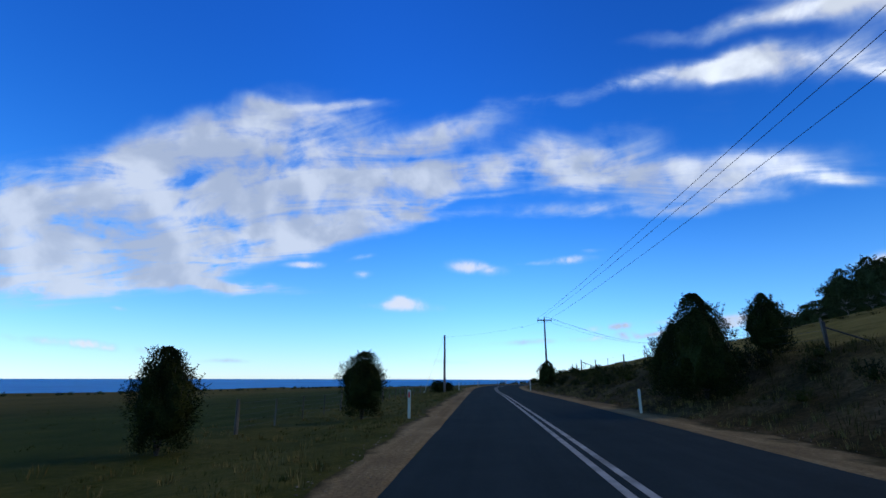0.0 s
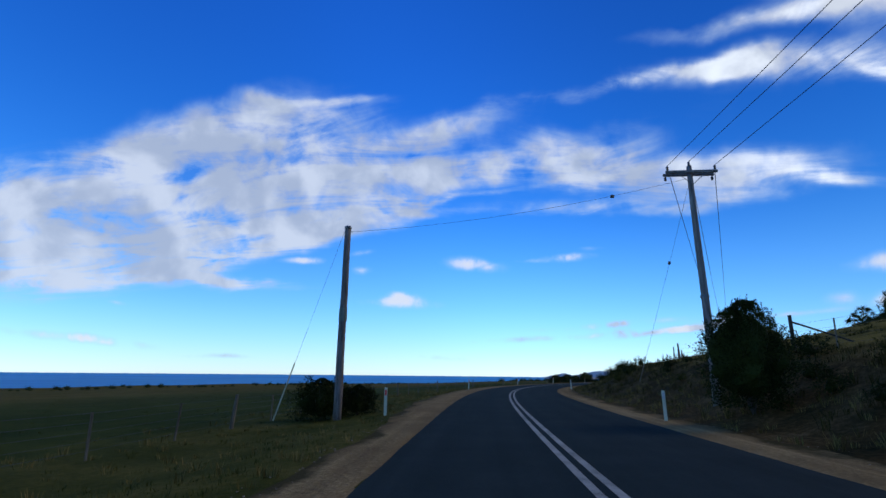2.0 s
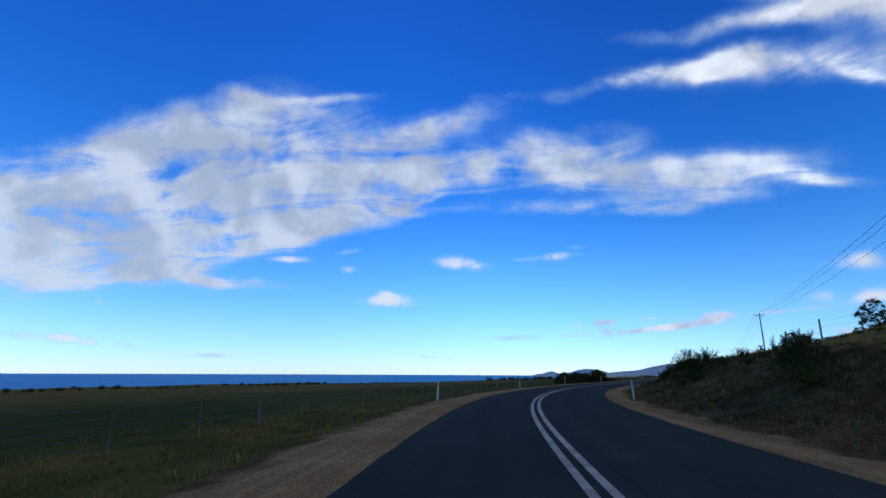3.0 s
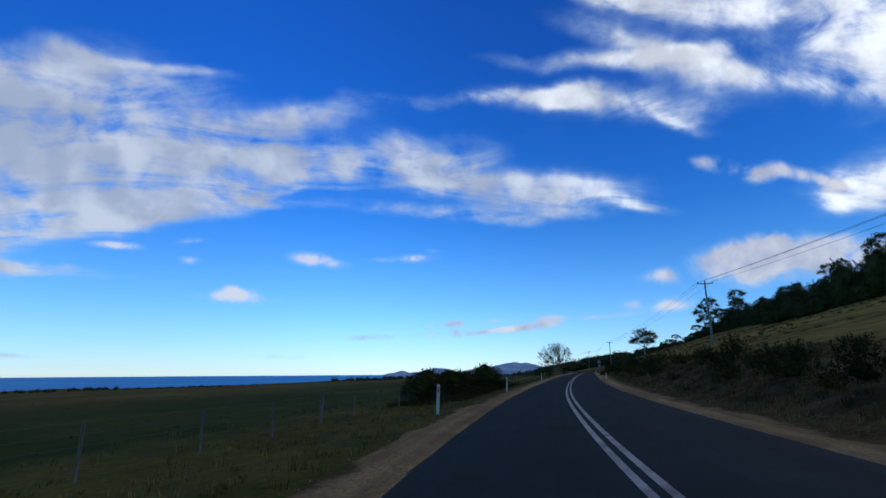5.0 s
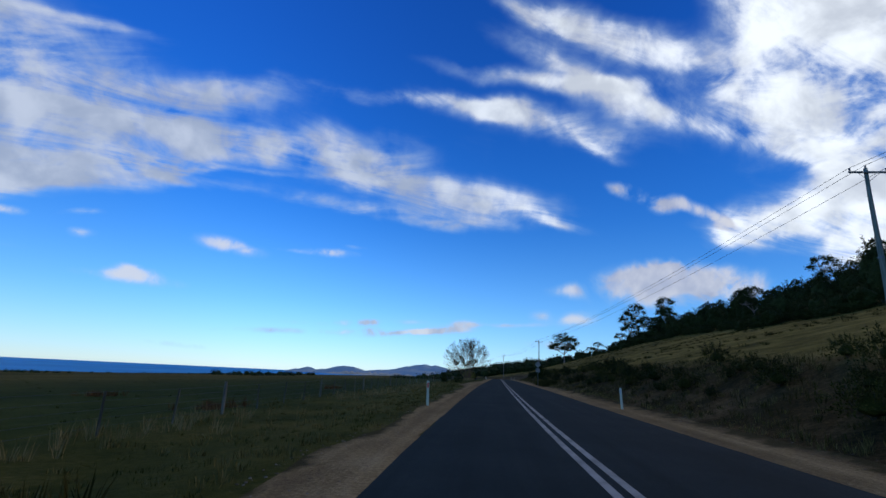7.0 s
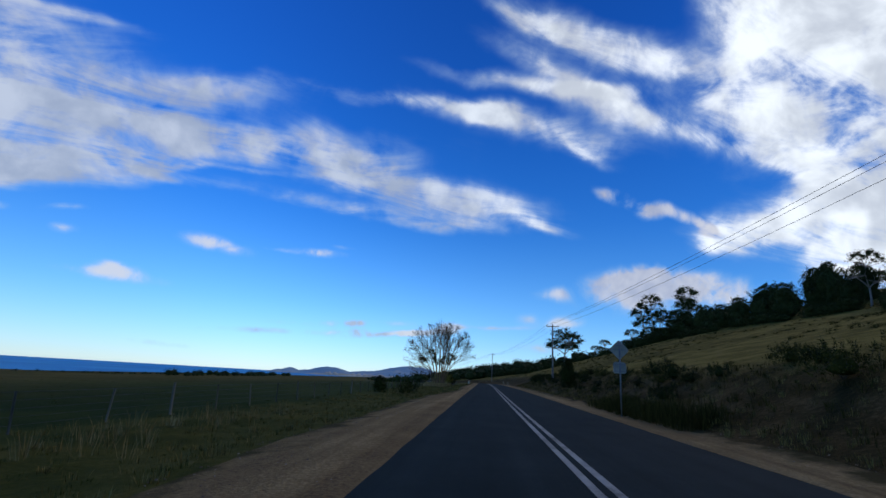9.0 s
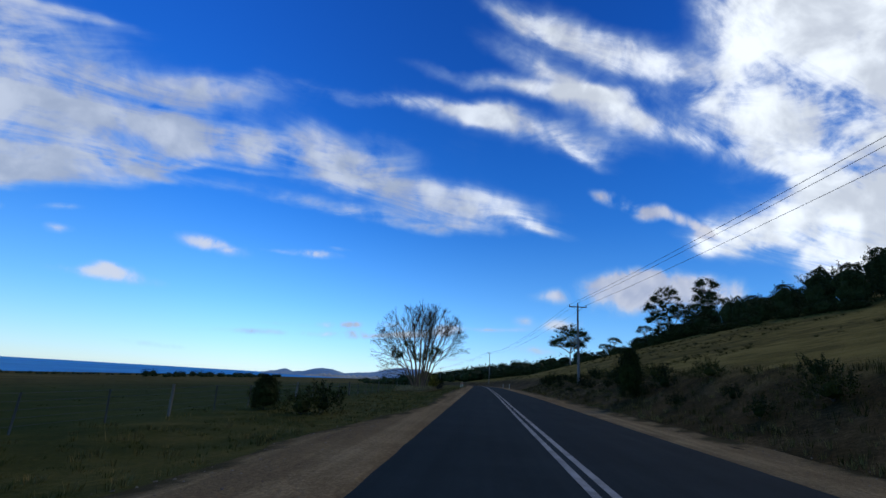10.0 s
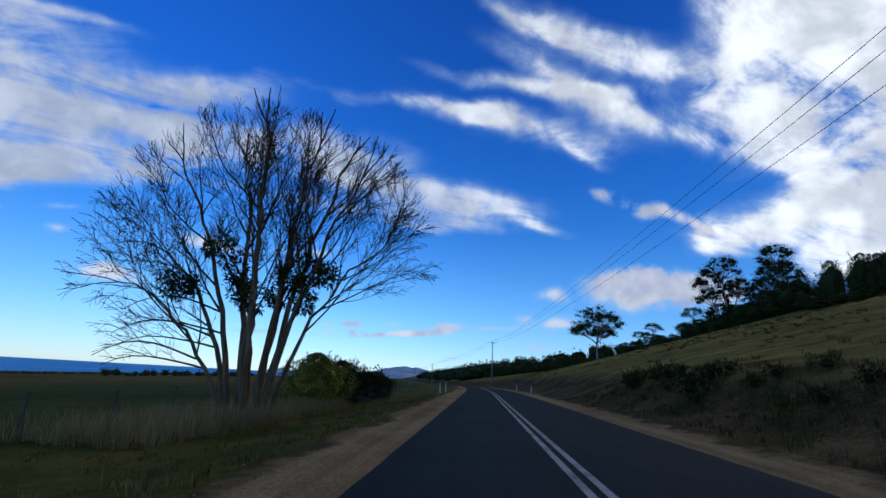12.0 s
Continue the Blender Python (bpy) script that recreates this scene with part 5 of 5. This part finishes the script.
MARKS = {-1: guide_post_meshes(red), 1: guide_post_meshes(pale_reflector)}
rng = random.Random(121)
for s, d, z in ((18.3, -4.5, 0), (69.4, -5.05, 0), (103, -5.2, 0), (126.6, -5.0, 0), (144.4, -4.7, 0), (163.2, -4.2, 0), (198.7, -4.1, 0), (355, -5.4, 0), (362, -5.3, 0),
                (21.8, 4.6, 0), (68.6, 4.5, 0), (106, 5.0, 0), (203.4, 4.6, 0), (372, 5.2, 0), (390, 5.2, 0)):
    hand = -1 if d < 0 else 1
    ob = thing("guide_post", "white roadside guide post with a red reflector" if hand < 0 else "white roadside guide post with a pale reflector", "guide post", stand(s, d, None, rng.uniform(-8, 8), (rng.uniform(-3, 3), rng.uniform(-3, 3))), "guide posts")
    part("post", MARKS[hand][0], ob)
    part("reflector", MARKS[hand][1], ob, "red reflector strip" if hand < 0 else "pale reflector strip")


def fence(label, line, s0, s1, gap, every, group, tall=1.05, wires=5, seed=1):
    """A wire fence: split posts with steel pickets between them."""
    rng = random.Random(seed)
    ob = thing("fence", label, "fence", Matrix.Identity(4), group)
    woods, pick = [], Soup().box((0, 0, tall / 2 - 0.1), (0.055, 0.045, tall + 0.15), bevel=0.008).mesh("picket", wood_fence)
    for k in range(3):
        rr = 0.05 + 0.01 * k
        pts = [Vector((0.004 * math.sin(j * 2.1 + k), 0.004 * math.cos(j * 1.7 + k), -0.2 + j * (tall + 0.3) / 4)) for j in range(5)]
        woods.append(Soup().tube(pts, [rr, rr * 0.97, rr * 1.03, rr * 0.95, rr * 0.82], 7).mesh("post", wood_fence))
    for n, s in enumerate(np.arange(s0, s1, gap)):
        m = stand(s, line(s), None, rng.uniform(0, 90), (rng.uniform(-4, 4), rng.uniform(-4, 4)))
        if n % every == 0:
            part("post", woods[rng.randint(0, 2)], ob, at=m)
        else:
            part("picket", pick, ob, at=m)
    for k in range(wires):
        h = 0.2 + (tall - 0.25) * k / (wires - 1)
        pts = [on(s, line(s), land(s, line(s)) + h) for s in np.arange(s0, s1 + 0.1, gap)]
        part("wire", Soup().tube(pts, [0.0035] * len(pts), 3, False).mesh("wire", wire_metal), ob)
    return ob


fence("grey timber and wire paddock fence beside the verge", lambda s: -10.2 + 1.0 * smooth(70, 130, s) - 3.9 * smooth(150, 238, s), 17, 420, 3.2, 4, "fences", seed=3)
fence("old timber and wire fence on the hill pasture", lambda s: 10.8 + 1.6 * smooth(20, 75, s) + 5 * smooth(80, 130, s), 19.5, 130, 7.5, 2, "fences", 1.2, 4, seed=4)
for s, d, size in ((19.5, 10.8, 0.75), (74.9, 12.4, 1.0)):
    brace = thing("strainer_post", "dark timber strainer post with a slanting brace", "fence post", stand(s, d, scale=size), "fences")
    part("post", Soup().tube([Vector((0, 0, -0.2)), Vector((0, 0, 1.55))], [0.09, 0.075], 8).mesh("post", bark_dark), brace)
    part("brace", Soup().tube([Vector((0.05, 0, 1.25)), Vector((2.2, -0.5, 0.35))], [0.045, 0.04], 6).mesh("brace", bark_dark), brace)


def insulator():
    so = Soup()
    so.tube([Vector((0, 0, z)) for z in (0, 0.03, 0.05, 0.09, 0.10, 0.14, 0.16, 0.2)], [0.02, 0.02, 0.055, 0.05, 0.035, 0.06, 0.05, 0.025], 8)
    return so.mesh("insulator", porcelain, True)


INSULATOR = insulator()


def power_pole(s, d, tall, wood, label, arm=2.1, double=False, z=None, skew=0.0):
    m = stand(s, d, z, skew)
    ob = thing("power_pole", label, "power pole", m, "power poles")
    pts = [Vector((0.015 * math.sin(k), 0.01 * math.cos(k * 1.3), -0.3 + (tall + 0.3) * k / 6)) for k in range(7)]
    part("pole", Soup().tube(pts, [0.165 - 0.011 * k for k in range(7)], 12).mesh("pole", wood, True), ob)
    part("sleeve", Soup().tube([Vector((0, 0, tall * 0.42)), Vector((0, 0, tall * 0.42 + 0.1))], [0.163, 0.161], 12).mesh("sleeve", steel), ob, "steel band")
    tops = []
    if arm:
        for y in ((-0.17, 0.17) if double else (-0.15,)):
            part("crossarm", Soup().box((0, y, tall - 0.3), (arm, 0.09, 0.11), bevel=0.01).mesh("crossarm", wood_grey), ob)
        for x in (-1, 1):
            part("brace", Soup().tube([Vector((x * arm * 0.3, -0.2, tall - 0.32)), Vector((0, -0.14, tall - 0.85))], [0.014, 0.014], 5).mesh("brace", steel), ob)
        for x in (-0.46 * arm, 0.0, 0.46 * arm):
            p = Vector((x, -0.15 if x else 0, tall - 0.24 if x else tall))
            part("insulator", INSULATOR, ob, at=Matrix.Translation(p))
            if double and x:
                part("insulator", INSULATOR, ob, at=Matrix.Translation(p + Vector((0, 0.32, -0.02))) @ Matrix.Rotation(radians(180), 4, "X") @ Matrix.Translation((0, 0, 0.1)))
            tops.append(m @ (p + Vector((0, 0, 0.2))))
    return ob, tops


def wire(a, b, sag, label, r=0.014, n=22):
    pts = [a.lerp(b, k / n) - Vector((0, 0, sag * 4 * (k / n) * (1 - k / n))) for k in range(n + 1)]
    return tagged(new("overhead_wire", Soup().tube(pts, [r] * (n + 1), 4, False).mesh("overhead_wire", wire_metal)), label, "wire", "power line wires")


POLES = [power_pole(-52, 10.0, 10.5, wood_grey, "weathered timber power pole with crossarm"),
         power_pole(70.4, 6.95, 9.3, wood_grey, "weathered timber power pole with double crossarm", 2.0, True),
         power_pole(206.8, 19.6, 9.2, wood_green, "green-tinged treated power pole with crossarm"),
         power_pole(314.5, 9.6, 9.1, wood_grey, "weathered timber power pole with crossarm"),
         power_pole(458.5, 8.8, 12.4, wood_grey, "distant timber power pole with crossarm"),
         power_pole(542.5, -4.5, 9.5, wood_grey, "distant timber power pole with crossarm", 1.8),
         power_pole(640, -8.0, 9.5, wood_grey, "distant timber power pole with crossarm", 1.8)]
for (_, a), (_, b) in zip(POLES, POLES[1:]):
    for p, q in zip(a, b):
        wire(p, q, 0.011 * (p - q).length, "dark overhead power line wire")

STAY = stand(70.3, -7.1)
stay = thing("stay_pole", "weathered round timber stay pole beside the road", "pole", STAY, "power poles")
TALL = 7.7
part("pole", Soup().tube([Vector((0.01 * math.sin(k * 2), 0.01 * math.cos(k), -0.3 + (TALL + 0.3) * k / 6)) for k in range(7)], [0.165, 0.16, 0.154, 0.148, 0.142, 0.136, 0.128], 14).mesh("pole", wood_grey, True), stay)
part("cap", Soup().tube([Vector((0, 0, TALL - 0.05)), Vector((0, 0, TALL + 0.02)), Vector((0, 0, TALL + 0.05))], [0.15, 0.15, 0.1], 14).mesh("cap", steel), stay, "metal pole cap")
part("sleeve", Soup().tube([Vector((0, 0, 3.75)), Vector((0, 0, 3.78)), Vector((0, 0, 4.27)), Vector((0, 0, 4.3))], [0.155, 0.165, 0.162, 0.152], 14).mesh("sleeve", wood_green), stay, "greenish metal splice sleeve")
part("bolt", Soup().tube([Vector((-0.2, 0, TALL - 0.2)), Vector((0.2, 0, TALL - 0.2))], [0.014, 0.014], 6).mesh("bolt", steel), stay)
head = stand(70.4, 6.95) @ Vector((0, 0, 8.8))
wire(head, STAY @ Vector((0.15, 0, TALL - 0.2)), 0.35, "thin steel stay wire spanning the road", 0.006)
wire(STAY @ Vector((-0.15, 0, TALL - 0.2)), on(71.4, -10.1, land(71.4, -10.1)), 0.02, "thin steel stay wire anchored in the verge", 0.006)
anchor = on(86, 8.4, land(86, 8.4))
wire(head, anchor, 0.03, "thin steel stay wire anchored on the bank", 0.006)


def strain(a, b, k):
    """The insulator let into a stay wire."""
    p, q = a.lerp(b, k), a.lerp(b, k + 0.012)
    tagged(new("stay_insulator", Soup().tube([p, p.lerp(q, 0.25), p.lerp(q, 0.75), q], [0.03, 0.075, 0.075, 0.03], 8).mesh("stay_insulator", porcelain, True)), "dark brown porcelain insulator on a stay wire", "insulator", "stay insulators")


strain(head, anchor, 0.3)
strain(head - Vector((0, 0, 0.28)), STAY @ Vector((0.15, 0, TALL - 0.4)), 0.22)
guard = thing("stay_guard", "pale tube round the foot of a stay wire", "guard", Matrix.Identity(4))
top_end = STAY @ Vector((-0.15, 0, TALL - 0.2))
low_end = on(71.4, -10.1, land(71.4, -10.1))
foot_guard = thing("stay_guard", "pale tube round the foot of a stay wire on the bank", "guard", Matrix.Identity(4))
part("tube", Soup().tube([anchor, anchor.lerp(head, 0.13)], [0.028, 0.028], 6).mesh("tube", wood_grey), foot_guard)
part("tube", Soup().tube([low_end, low_end.lerp(top_end, 0.3)], [0.028, 0.028], 6).mesh("tube", post_white), guard)


def road_sign(s, d):
    m = stand(s, d, None, 4)
    ob = thing("road_sign", "back of a diamond road sign and plate on a post", "road sign", m)
    part("post", Soup().tube([Vector((0, 0, -0.3)), Vector((0, 0, 3.45))], [0.032, 0.032], 10).mesh("post", steel, True), ob, "round galvanised post")

    def plate(w, h, z, turned, name, label):
        bm = bmesh.new()
        bmesh.ops.create_cube(bm, size=1, matrix=Matrix.Diagonal((w, 0.004, h, 1)))
        bmesh.ops.bevel(bm, geom=[e for e in bm.edges if abs((e.verts[0].co - e.verts[1].co).normalized().y) > 0.9], offset=0.05, segments=4, affect="EDGES")
        p = part(name, Soup().take(bm, Matrix.Rotation(radians(turned), 4, "Y")).mesh(name, sheet_back), ob, label, Matrix.Translation((0, 0.055, z)))
        return p

    dia = plate(0.67, 0.67, 3.02, 45, "diamond_plate", "bare metal back of a diamond plate")
    rect = plate(0.60, 0.52, 2.19, 0, "lower_plate", "bare metal back of a rectangular plate")
    for z, w, holder in ((3.02, 0.62, dia), (3.22, 0.3, dia), (2.35, 0.5, rect), (2.03, 0.5, rect)):
        part("rail", Soup().box((0, -0.012, z - (3.02 if holder is dia else 2.19)), (w, 0.02, 0.035), bevel=0.003).mesh("rail", steel), holder)
    for z in (3.02, 3.22, 2.35, 2.03):
        part("clamp", Soup().tube([Vector((0, 0, z - 0.02)), Vector((0, 0, z + 0.02))], [0.042, 0.042], 10).mesh("clamp", steel), ob)
    return ob


road_sign(253.4, 4.72)
